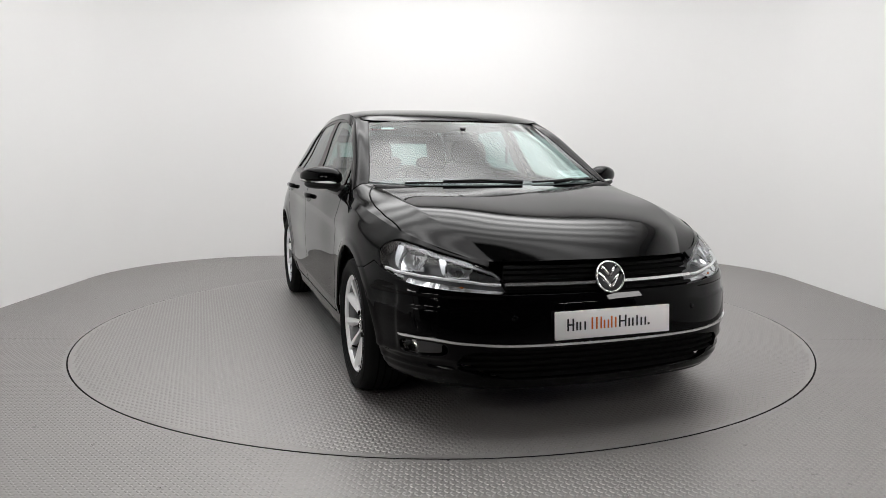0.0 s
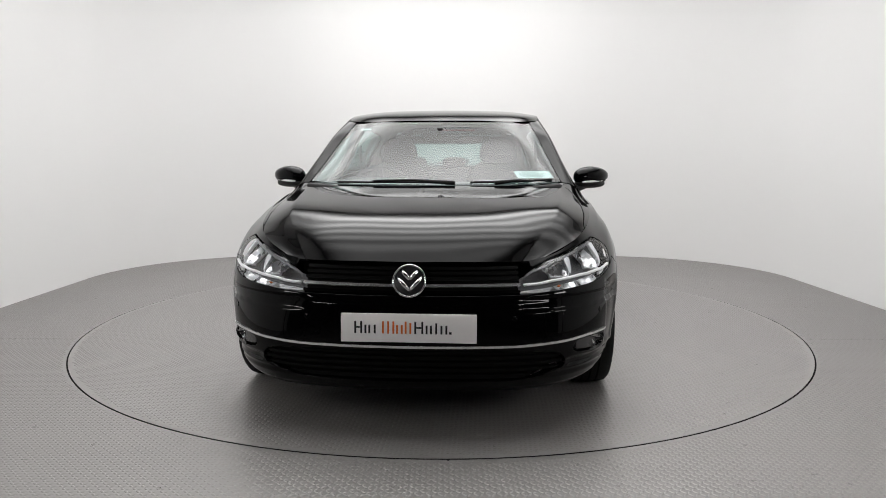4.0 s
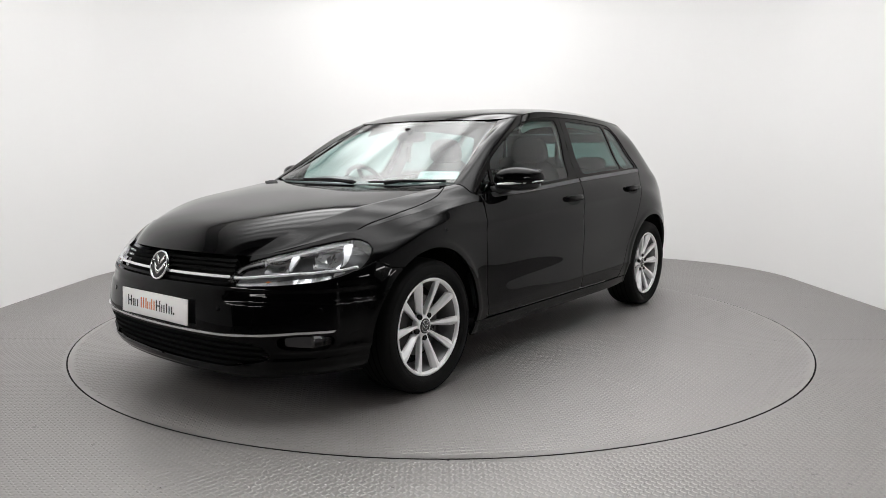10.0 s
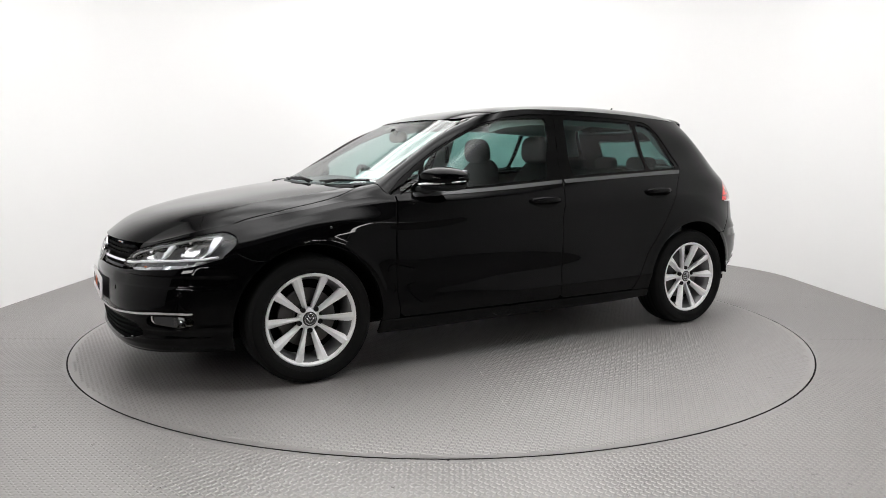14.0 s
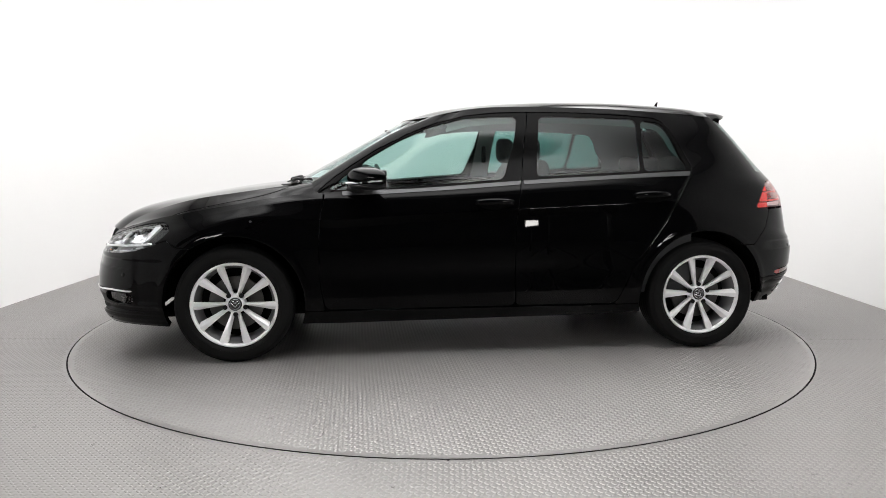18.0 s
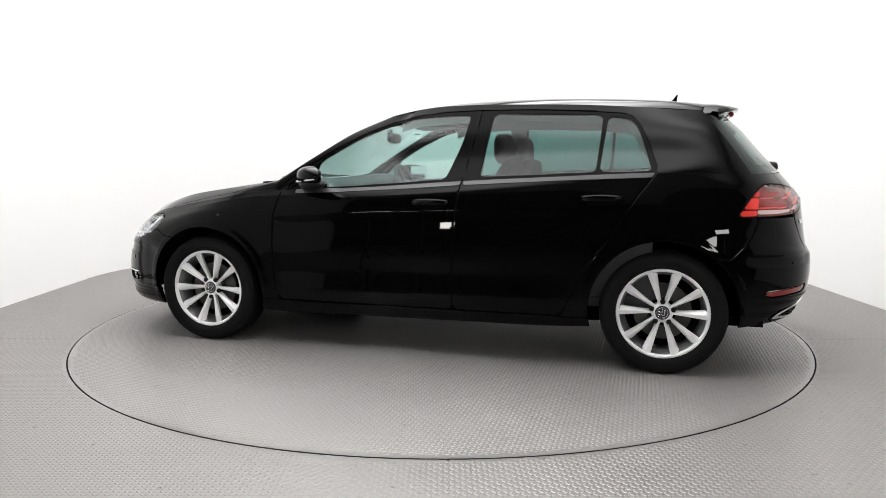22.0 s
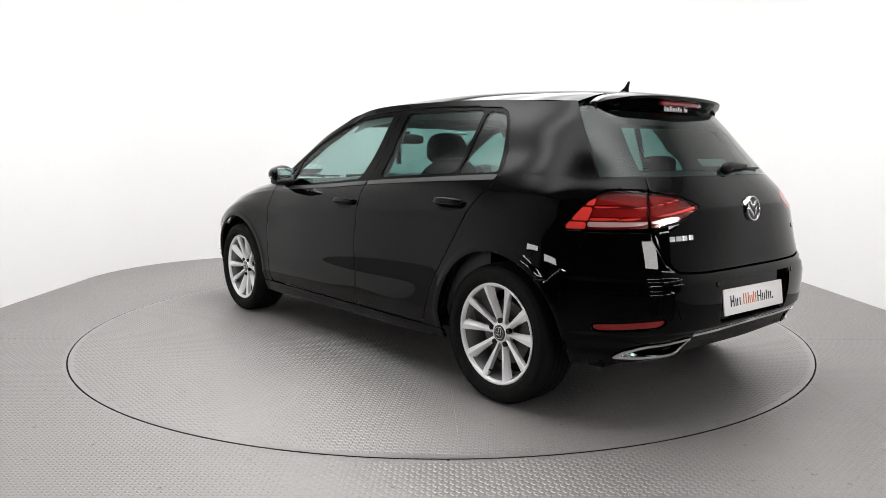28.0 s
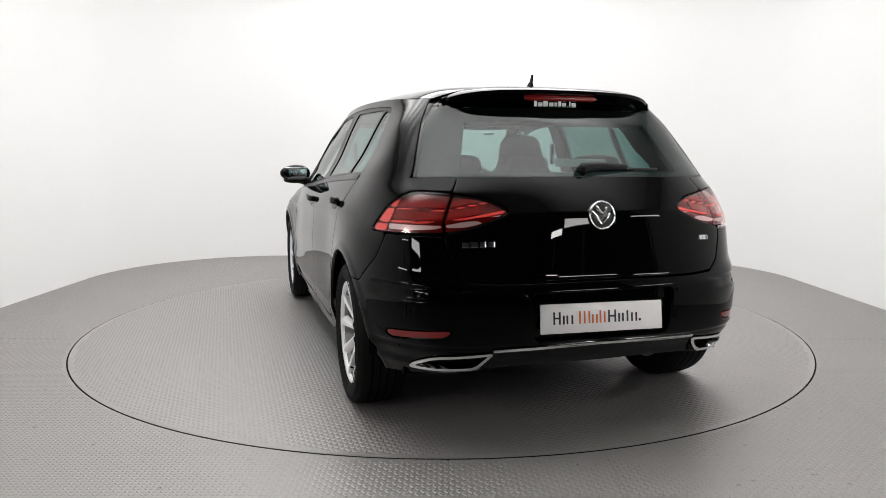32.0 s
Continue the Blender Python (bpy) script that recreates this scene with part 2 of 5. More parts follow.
# joints between the floor plates, and screws
for seam in (-1.725, -.555, .61, 1.80):
    y_in = math.sqrt(max((DISC_R + .012) ** 2 - seam ** 2, 0))
    for y0, y1 in ((-4.6, -y_in), (y_in, 3.2)):
        bm = bmesh.new()
        box(bm, seam, (y0 + y1) / 2, .0002, .0016, y1 - y0, .0012)
        part("plate_joint", bm, JOINT, floor_ob, smooth=False)
for sx in (-1, 1):
    bm = bmesh.new()
    box(bm, sx * (DISC_R + .06 + 3.2) / 2, -.51, .0002, 3.2 - DISC_R - .06, .0028, .0012)
    part("plate_joint", bm, JOINT, floor_ob, smooth=False)
bm = bmesh.new()
# the notch is a flat triangle in the colour of its shade
lathe(bm, [(.0001, .0006), (.011, .0006)], 3, pose(.024, -DISC_R - .011, 0, 0, 0, -90))
part("rim_notch", bm, GAP_SHADE, floor_ob, "small notch in the rim, its shade a flat black triangle", smooth=False)
screw = None
for x, y in ((-.167, -2.291), (-.163, -2.474), (-1.332, -2.122), (-.935, -2.486), (.591, -2.469), (.998, -2.459), (1.376, -2.452), (2.25, -.50), (1.75, -1.66)):
    if screw is None:
        bm = bmesh.new()
        lathe(bm, [(.007, 0), (.007, .0012), (.005, .0016), (.0045, .0006), (.0001, .0006)], 14)
        ob = part("floor_screw", sharpen(bm), JOINT, floor_ob)
        screw = ob.data
    else:
        ob = new("floor_screw", screw)
        ob.parent = floor_ob
    ob.matrix_basis = pose(x, y, 0.0004)

# ---- ceiling with its luminous panel, and the dark hall behind the camera ----
CEILING = wear(mat("white_ceiling_paint", (0.55, 0.55, 0.55), 0.8), 1.0, 0.04)
CEILING_DARK = wear(mat("dark_ceiling_paint", (0.04, 0.04, 0.042), 0.8), 1.0, 0.1)
for y0, y1, m_, text in ((-3.55, 4.3, CEILING, "plain white painted studio ceiling"), (-8.3, -3.56, CEILING_DARK, "plain dark ceiling of the hall")):
    bm = bmesh.new()
    box(bm, 0, (y0 + y1) / 2, TOP + .08, 8.6, y1 - y0, .12)
    tagged(part("ceiling", bm, m_, smooth=False), text, "ceiling", kind="structure")
LIGHT = bpy.data.materials.new("luminous_fabric")
LIGHT.use_nodes = True
nn, ll, bb = nodes(LIGHT)
bb.inputs["Base Color"].default_value = (0.8, 0.8, 0.8, 1)
bb.inputs["Emission Color"].default_value = (1.0, 0.995, 0.99, 1)
tc = nn.new("ShaderNodeTexCoord")
sp = nn.new("ShaderNodeSeparateXYZ")
ll.new(tc.outputs["Object"], sp.inputs[0])


def math_node(n, l, op, a, b=None):
    m = n.new("ShaderNodeMath")
    m.operation = op
    for i, v in enumerate((a, b)):
        if v is None:
            continue
        if isinstance(v, (int, float)):
            m.inputs[i].default_value = v
        else:
            l.new(v, m.inputs[i])
    return m.outputs[0]


# rows of tubes glow softly through the stretched fabric, which fades towards its border
wave = math_node(nn, ll, "COSINE", math_node(nn, ll, "MULTIPLY", math_node(nn, ll, "ADD", sp.outputs[1], LIGHT_MID - 0.5), 2 * math.pi / TUBE_GAP))
tubes = nn.new("ShaderNodeMapRange")
tubes.interpolation_type = "SMOOTHSTEP"
tubes.inputs["From Min"].default_value, tubes.inputs["From Max"].default_value = -2.4, -1.5
ll.new(sp.outputs[1], tubes.inputs["Value"])
rows_l = math_node(nn, ll, "MULTIPLY", math_node(nn, ll, "ADD", math_node(nn, ll, "MULTIPLY", wave, tubes.outputs[0]), 1.0), 0.5)
edge_x = nn.new("ShaderNodeMapRange")
edge_x.interpolation_type = "SMOOTHSTEP"
edge_x.inputs["From Min"].default_value, edge_x.inputs["From Max"].default_value = LIGHT_X, LIGHT_X - 1.7
ll.new(math_node(nn, ll, "ABSOLUTE", sp.outputs[0]), edge_x.inputs["Value"])
lit = math_node(nn, ll, "ADD", math_node(nn, ll, "MULTIPLY", rows_l, LIGHT_POWER * 0.8), LIGHT_POWER * 0.60)
edge_y = nn.new("ShaderNodeMapRange")
edge_y.interpolation_type = "SMOOTHSTEP"
edge_y.inputs["From Min"].default_value, edge_y.inputs["From Max"].default_value = LIGHT_Y / 2, LIGHT_Y / 2 - .45
ll.new(math_node(nn, ll, "ABSOLUTE", sp.outputs[1]), edge_y.inputs["Value"])
glow = math_node(nn, ll, "MULTIPLY", math_node(nn, ll, "MULTIPLY", lit, edge_x.outputs[0]), edge_y.outputs[0])
ll.new(glow, bb.inputs["Emission Strength"])
bm = bmesh.new()
box(bm, 0, 0, 0, 2 * LIGHT_X, LIGHT_Y, .03, bevel=.008)
panel_l = tagged(part("ceiling_light", bm, LIGHT), "large glowing white fabric ceiling light with rows of tubes", "ceiling light")
panel_l.matrix_basis = pose(0, LIGHT_MID, TOP + .006)
bm = bmesh.new()
for cx, cy, sx, sy in ((0, LIGHT_Y / 2 + .03, 2 * LIGHT_X + .12, .06), (0, -LIGHT_Y / 2 - .03, 2 * LIGHT_X + .12, .06), (LIGHT_X + .03, 0, .06, LIGHT_Y), (-LIGHT_X - .03, 0, .06, LIGHT_Y)):
    box(bm, cx, cy, 0, sx, sy, .05)
part("frame", bm, CEILING, panel_l, smooth=False)
bm = bmesh.new()
for cx, cy, sx, sy in ((-4.2, -5.9, .12, 4.6), (4.2, -5.9, .12, 4.6), (0, -8.2, 8.5, .12)):
    box(bm, cx, cy, TOP / 2, sx, sy, TOP)
tagged(part("wall_hall", bm, DARK_WALL, smooth=False), "dark hall walls behind the studio opening", "wall", kind="structure")

# three pairs of lamps on stands beside the camera, seen mirrored in the paint
LAMP = mat("lamp_glow", (0.8, 0.8, 0.8), 0.5, emit=(1.0, 0.98, 0.96), power=SIDE_POWER)
SPOT = mat("spot_glow", (0.8, 0.8, 0.8), 0.5, emit=(1.0, 0.97, 0.93), power=SIDE_POWER * 2.2)
STAND = mat("black_stand", (0.015, 0.015, 0.015), 0.5)
for s in (1, -1):
    for x, y, z, w, h, m_, turn in ((1.62, -3.62, .98, .15, .045, SPOT, 28), (1.62, -3.15, 1.02, .40, .11, LAMP, 35), (1.82, -2.62, 1.10, .36, .10, LAMP, 50)):
        st = tagged(new("stand_lamp"), "glowing flat lamp panel on a black stand", "lamp", group="lamps beside the camera")
        st.matrix_basis = pose(s * x, y, 0, 0, 0, s * turn)
        bm = bmesh.new()
        box(bm, 0, .02, z, w, .012, h, bevel=.004)
        part("glow_panel", bm, m_, st)
        bm = bmesh.new()
        box(bm, 0, 0, z, w + .02, .03, h + .02, bevel=.004)
        part("housing", bm, STAND, st)
        bm = bmesh.new()
        tube(bm, [(0, -.02, .0), (0, -.02, z)], .011, 8)
        part("pole", bm, STAND, st)
        for a in range(3):
            bm = bmesh.new()
            tube(bm, [(0, -.02, .28), (.24 * math.cos(2.094 * a), -.02 + .24 * math.sin(2.094 * a), .006)], .007, 6)
            part("leg", bm, STAND, st)


# ---- turntable ----
turntable = tagged(new("turntable"), "round grey steel tread plate turntable with a dark rim gap", "turntable")
SECTORS, GAPW = 10, 0.0005
plate_mesh = None
for k in range(SECTORS):
    a0 = radians(-2 + 36 * k)
    if plate_mesh is None:
        bm = bmesh.new()
        half = radians(18)
        n = 18
        top, bot = [], []
        tip = GAPW / math.sin(half)
        edge = half - GAPW / DISC_R
        for lst, z in ((top, 0.001), (bot, -0.05)):
            lst.append(bm.verts.new((tip, 0, z)))
            for i in range(n + 1):
                a = -edge + 2 * edge * i / n
                lst.append(bm.verts.new((DISC_R * math.cos(a), DISC_R * math.sin(a), z)))
        bm.faces.new(top)
        for i in range(len(top)):
            j = (i + 1) % len(top)
            bm.faces.new((bot[i], bot[j], top[j], top[i]))
        ob = part("sector_plate", sharpen(bm), PLATE_DISC, turntable)
        plate_mesh = ob.data
    else:
        ob = new("sector_plate", plate_mesh)
        ob.parent = turntable
    ob.matrix_basis = Matrix.Rotation(a0 + radians(18), 4, "Z")
bm = bmesh.new()
# the disc's side is coloured near black for the gap's shade
lathe(bm, [(DISC_R + .0006, -.05), (DISC_R + .0006, .0004)], 160)
part("rim_edge", bm, GAP_SHADE, turntable, "edge of the disc, painted near black as shade")
# one even tread pattern over all the plates
gx_, gy_ = np.meshgrid(np.arange(-DISC_R, DISC_R, PITCH), np.arange(-DISC_R, DISC_R, PITCH))
sign = ((np.arange(gx_.shape[0])[:, None] + np.arange(gx_.shape[1])[None]) % 2) * 2 - 1
keep = np.hypot(gx_, gy_) < DISC_R - .030
lozenges("tread_relief", np.stack([gx_[keep], gy_[keep], sign[keep]], 1), turntable, PLATE_DISC, .001, .0024)

# ---- car: surfaces from its design lines (x forward, y to its left side, z up; metres) ----
def line(text):
    return [tuple(float(v) for v in p.split(",")) for p in text.split()]


BOTTOM = line("2.125,0,.185 2.105,.3,.185 2.03,.55,.185 1.88,.70,.19 1.62,.79,.19 1.31,.81,.20 .80,.842,.198 .45,.846,.202 .10,.846,.205 -.25,.846,.209 -.80,.842,.216 -1.31,.80,.235 -1.66,.77,.245 -1.90,.62,.275 -1.99,.38,.30 -2.015,0,.305")
LOW = line("2.155,0,.26 2.138,.3,.26 2.065,.57,.265 1.90,.745,.275 1.62,.85,.30 1.31,.868,.315 .80,.874,.335 .45,.876,.340 .10,.876,.346 -.25,.876,.352 -.80,.874,.360 -1.31,.868,.36 -1.67,.83,.36 -1.93,.68,.37 -2.045,.40,.385 -2.065,0,.39")
BUMPER = line("2.172,0,.40 2.155,.3,.40 2.08,.57,.40 1.91,.755,.41 1.62,.87,.46 1.31,.885,.50 .80,.871,.445 .45,.872,.45 .10,.872,.455 -.25,.872,.46 -.80,.871,.47 -1.31,.885,.50 -1.68,.84,.50 -1.94,.69,.50 -2.06,.41,.50 -2.082,0,.50")
WAIST = line("2.166,0,.53 2.145,.3,.53 2.055,.57,.535 1.90,.75,.55 1.62,.868,.60 1.31,.890,.66 .80,.873,.61 .45,.876,.62 .10,.877,.63 -.25,.877,.64 -.80,.873,.65 -1.31,.884,.68 -1.67,.838,.63 -1.935,.69,.60 -2.055,.41,.60 -2.075,0,.60")
LEDGE = line("2.155,0,.56 2.133,.3,.56 2.04,.57,.575 1.885,.745,.59 1.62,.857,.655 1.31,.886,.722 .80,.864,.722 .45,.866,.740 .10,.867,.757 -.25,.867,.772 -.80,.863,.790 -1.31,.872,.79 -1.665,.822,.73 -1.91,.68,.655 -2.032,.41,.640 -2.052,0,.642")
SHOULDER = line("2.13,0,.62 2.10,.3,.62 2.01,.56,.625 1.855,.73,.65 1.60,.836,.705 1.31,.868,.772 .80,.868,.766 .45,.869,.784 .10,.869,.801 -.25,.869,.816 -.80,.864,.838 -1.31,.856,.855 -1.66,.798,.84 -1.865,.680,.85 -1.995,.39,.880 -2.026,0,.886")
UPPER = line("2.126,0,.655 2.090,.3,.655 1.982,.547,.662 1.833,.70,.697 1.59,.786,.754 1.31,.826,.815 .82,.828,.876 .45,.846,.872 .10,.846,.886 -.25,.844,.904 -.80,.834,.932 -1.31,.812,.950 -1.64,.768,.945 -1.832,.635,.945 -1.95,.365,.946 -1.978,0,.948")
BELT = line("2.118,0,.692 2.073,.3,.689 1.95,.53,.695 1.80,.66,.745 1.56,.748,.797 1.31,.785,.842 .86,.800,.904 .45,.815,.921 .10,.812,.941 -.25,.808,.966 -.80,.800,.996 -1.31,.776,1.018 -1.62,.728,1.014 -1.79,.592,1.012 -1.895,.34,1.015 -1.925,0,1.015")
COWL = line("1.04,0,.945 1.02,.32,.947 .975,.58,.954 .905,.692,.961 .895,.742,.952")
GLASS_LOW = line(".81,0,1.072 .79,.30,1.073 .745,.545,1.075 .700,.640,1.080 .668,.690,1.098 .59,.735,1.045 .40,.745,1.06 .07,.745,1.07 -.26,.742,1.08 -.79,.733,1.10 -1.30,.710,1.12 -1.57,.668,1.13 -1.69,.565,1.13 -1.79,.32,1.13 -1.82,0,1.13")
GLASS_HIGH = line(".588,0,1.197 .572,.29,1.197 .535,.505,1.197 .492,.594,1.200 .442,.640,1.234 .36,.680,1.195 .24,.68,1.21 0,.68,1.23 -.28,.675,1.24 -.78,.66,1.245 -1.25,.645,1.24 -1.50,.612,1.24 -1.60,.535,1.24 -1.69,.30,1.25 -1.715,0,1.25")
RAIL = line(".365,0,1.322 .352,.28,1.320 .318,.46,1.316 .275,.545,1.313 .226,.598,1.326 .13,.604,1.347 .05,.607,1.362 -.08,.605,1.378 -.30,.605,1.384 -.76,.59,1.380 -1.18,.565,1.360 -1.42,.535,1.345 -1.52,.49,1.340 -1.60,.28,1.335 -1.62,0,1.338")


def cubic(t, p, q):
    """Natural cubic spline through p at the knots t, read at q."""
    t, p, q = np.asarray(t, float), np.asarray(p, float), np.asarray(q, float)
    n = len(t)
    h = np.diff(t)
    a = np.zeros((n, n))
    r = np.zeros((n, p.shape[1]))
    a[0, 0] = a[-1, -1] = 1
    for i in range(1, n - 1):
        a[i, i - 1], a[i, i], a[i, i + 1] = h[i - 1], 2 * (h[i - 1] + h[i]), h[i]
        r[i] = 6 * ((p[i + 1] - p[i]) / h[i] - (p[i] - p[i - 1]) / h[i - 1])
    m = np.linalg.solve(a, r)
    i = np.clip(np.searchsorted(t, q, side="right") - 1, 0, n - 2)
    d, e = (q - t[i])[:, None], (t[i + 1] - q)[:, None]
    hh = h[i][:, None]
    return (m[i] * e ** 3 + m[i + 1] * d ** 3) / (6 * hh) + (p[i] / hh - m[i] * hh / 6) * e + (p[i + 1] / hh - m[i + 1] * hh / 6) * d


def along(net, count, mirror0=True, mirror1=True):
    """Resamples every row of the net (rows, columns, 3) along its columns; the ends may mirror across the car's middle."""
    net = np.asarray(net, float)
    flip = np.array([1, -1, 1])
    ext = net
    lead = 0
    if mirror0:
        ext = np.concatenate([(net[:, 3:0:-1]) * flip, ext], 1)
        lead = 3
    if mirror1:
        ext = np.concatenate([ext, net[:, -2:-5:-1] * flip], 1)
    mean = np.linalg.norm(np.diff(ext, axis=1), axis=2).mean(0)
    t = np.concatenate([[0], np.cumsum(mean)])
    last = lead + net.shape[1] - 1
    q = np.linspace(t[lead], t[last], count)
    return np.stack([cubic(t, row, q) for row in ext]), (t[lead:last + 1] - t[lead]) / (t[last] - t[lead])


def across(rows, count, lo=0, hi=None, folds=None):
    """Hermite loft over the rows; only lo to hi is built, the other rows give the end tangents. folds: row to how sharply it folds there, 0 to 1, along the row."""
    rows = np.asarray(rows, float)
    hi = len(rows) - 1 if hi is None else hi
    seg = np.linalg.norm(np.diff(rows, axis=0), axis=2).mean(1)
    t = np.concatenate([[0], np.cumsum(seg)])
    tan = np.empty_like(rows)
    for i in range(len(rows)):
        if 0 < i < len(rows) - 1:
            # the direction hangs on the near points alone, so that two skins that share a border row meet evenly
            d1, d2 = rows[i] - rows[i - 1], rows[i + 1] - rows[i]
            l1, l2 = np.linalg.norm(d1, axis=1)[:, None] + 1e-9, np.linalg.norm(d2, axis=1)[:, None] + 1e-9
            tan[i] = (d1 / l1 * l2 + d2 / l2 * l1) / (l1 + l2) * np.minimum(l1 / seg[i - 1], l2 / seg[i])
        elif i == 0:
            tan[i] = (rows[1] - rows[0]) / seg[0]
        else:
            tan[i] = (rows[-1] - rows[-2]) / seg[-1]
    below, above = tan.copy(), tan.copy()
    for i, f in (folds or {}).items():
        f = f[:, None]
        below[i] = tan[i] * (1 - f) + (rows[i] - rows[i - 1]) / seg[i - 1] * f
        above[i] = tan[i] * (1 - f) + (rows[i + 1] - rows[i]) / seg[i] * f
    # every row of the design is a row of the grid, so that folds stay sharp
    steps = np.maximum(2, np.round(count * seg[lo:hi] / seg[lo:hi].sum()).astype(int))
    out = []
    for i in range(lo, hi):
        h = seg[i]
        for x in np.arange(steps[i - lo] + (i == hi - 1)) / steps[i - lo]:
            out.append((2 * x ** 3 - 3 * x ** 2 + 1) * rows[i] + (x ** 3 - 2 * x ** 2 + x) * h * above[i] + (3 * x ** 2 - 2 * x ** 3) * rows[i + 1] + (x ** 3 - x ** 2) * h * below[i + 1])
    return np.stack(out), (t - t[lo]) / (t[hi] - t[lo])


def smooth_across(rows, count):
    """A spline loft over the rows with even curvature, for the large plain panels."""
    rows = np.asarray(rows, float)
    t = np.concatenate([[0], np.cumsum(np.linalg.norm(np.diff(rows, axis=0), axis=2).mean(1))])
    q = np.linspace(0, t[-1], count)
    return np.stack([cubic(t, rows[:, i], q) for i in range(rows.shape[1])], 1)


class Skin:
    """A dense grid of points with its grid coordinates: u along, v upward, w the length along the middle row."""

    def __init__(self, grid):
        self.nv, self.nu = grid.shape[:2]
        self.P = grid.reshape(-1, 3)
        v, u = np.mgrid[0:self.nv, 0:self.nu]
        self.u, self.v = u.ravel() / (self.nu - 1), v.ravel() / (self.nv - 1)
        mid = grid[self.nv // 2]
        w = np.concatenate([[0], np.cumsum(np.linalg.norm(np.diff(mid, axis=0), axis=1))])
        self.w = w[u.ravel()]
        a = (v[:-1, :-1] * self.nu + u[:-1, :-1]).ravel()
        self.F = np.stack([a, a + 1, a + 1 + self.nu, a + self.nu], 1)
        n = np.cross(grid[:, np.minimum(np.arange(self.nu) + 1, self.nu - 1)] - grid[:, np.maximum(np.arange(self.nu) - 1, 0)],
                     grid[np.minimum(np.arange(self.nv) + 1, self.nv - 1)] - grid[np.maximum(np.arange(self.nv) - 1, 0)]).reshape(-1, 3)
        n /= np.linalg.norm(n, axis=1)[:, None] + 1e-12
        c = self.P.mean(0) * (1, 0, 1)
        self.flip = ((self.P - c) * n).sum(1).mean() < 0
        self.N = -n if self.flip else n

    def near(self, p):
        return int(((self.P - p) ** 2).sum(1).argmin())

    def wz(self, pts):
        """Points in space to (w, z) on this skin."""
        return [(self.w[self.near(p)], p[2]) for p in pts]


def inside(poly, X, Y):
    """Signed distance to a polygon, negative inside."""
    poly = np.asarray(poly, float)
    d = np.full(X.shape, 1e9)
    sign = np.zeros(X.shape, bool)
    for (ax, ay), (bx, by) in zip(poly, np.roll(poly, -1, 0)):
        ex, ey = bx - ax, by - ay
        t = np.clip(((X - ax) * ex + (Y - ay) * ey) / (ex * ex + ey * ey + 1e-12), 0, 1)
        d = np.minimum(d, np.hypot(X - ax - t * ex, Y - ay - t * ey))
        cond = (ay > Y) != (by > Y)
        with np.errstate(divide="ignore", invalid="ignore"):
            sign ^= cond & (X < (bx - ax) * (Y - ay) / (by - ay) + ax)
    return np.where(sign, -d, d)


def smooth_poly(pts, rounds=2):
    """Rounds the corners of a polygon by cutting them."""
    pts = [np.array(p, float) for p in pts]
    for _ in range(rounds):
        nxt = []
        for a, b in zip(pts, pts[1:] + pts[:1]):
            cut = min(0.25, 0.02 / (np.linalg.norm(b - a) + 1e-9))
            nxt += [a + (b - a) * cut, b + (a - b) * cut]
        pts = nxt
    return pts


def clip(skin, field):
    """The part of the skin where field < 0: points, normals, faces, and which points lie on the skin's own border."""
    used, pts, nrm, faces, edge = {}, [], [], [], []
    P, N, F = skin.P, skin.N, skin.F
    neg = field < 0

    def put(key, p, n):
        if key not in used:
            used[key] = len(pts)
            pts.append(p)
            nrm.append(n)
            ends = key if isinstance(key, tuple) else (key,)
            edge.append(all(skin.v[e] < 1e-6 or skin.v[e] > 1 - 1e-6 for e in ends) or all(skin.u[e] < 1e-6 or skin.u[e] > 1 - 1e-6 for e in ends))
        return used[key]

    cnt = neg[F].sum(1)
    for f in F[cnt > 0]:
        loop = []
        for a, b in zip(f, np.roll(f, -1)):
            if neg[a]:
                loop.append(put(int(a), P[a], N[a]))
            if neg[a] != neg[b]:
                lo, hi = (a, b) if a < b else (b, a)
                t = field[lo] / (field[lo] - field[hi])
                loop.append(put((int(lo), int(hi)), P[lo] + (P[hi] - P[lo]) * t, N[lo] + (N[hi] - N[lo]) * t))
        if len(loop) >= 3:
            faces.append(loop[::-1] if skin.flip else loop)
    return np.array(pts), np.array(nrm), faces, edge


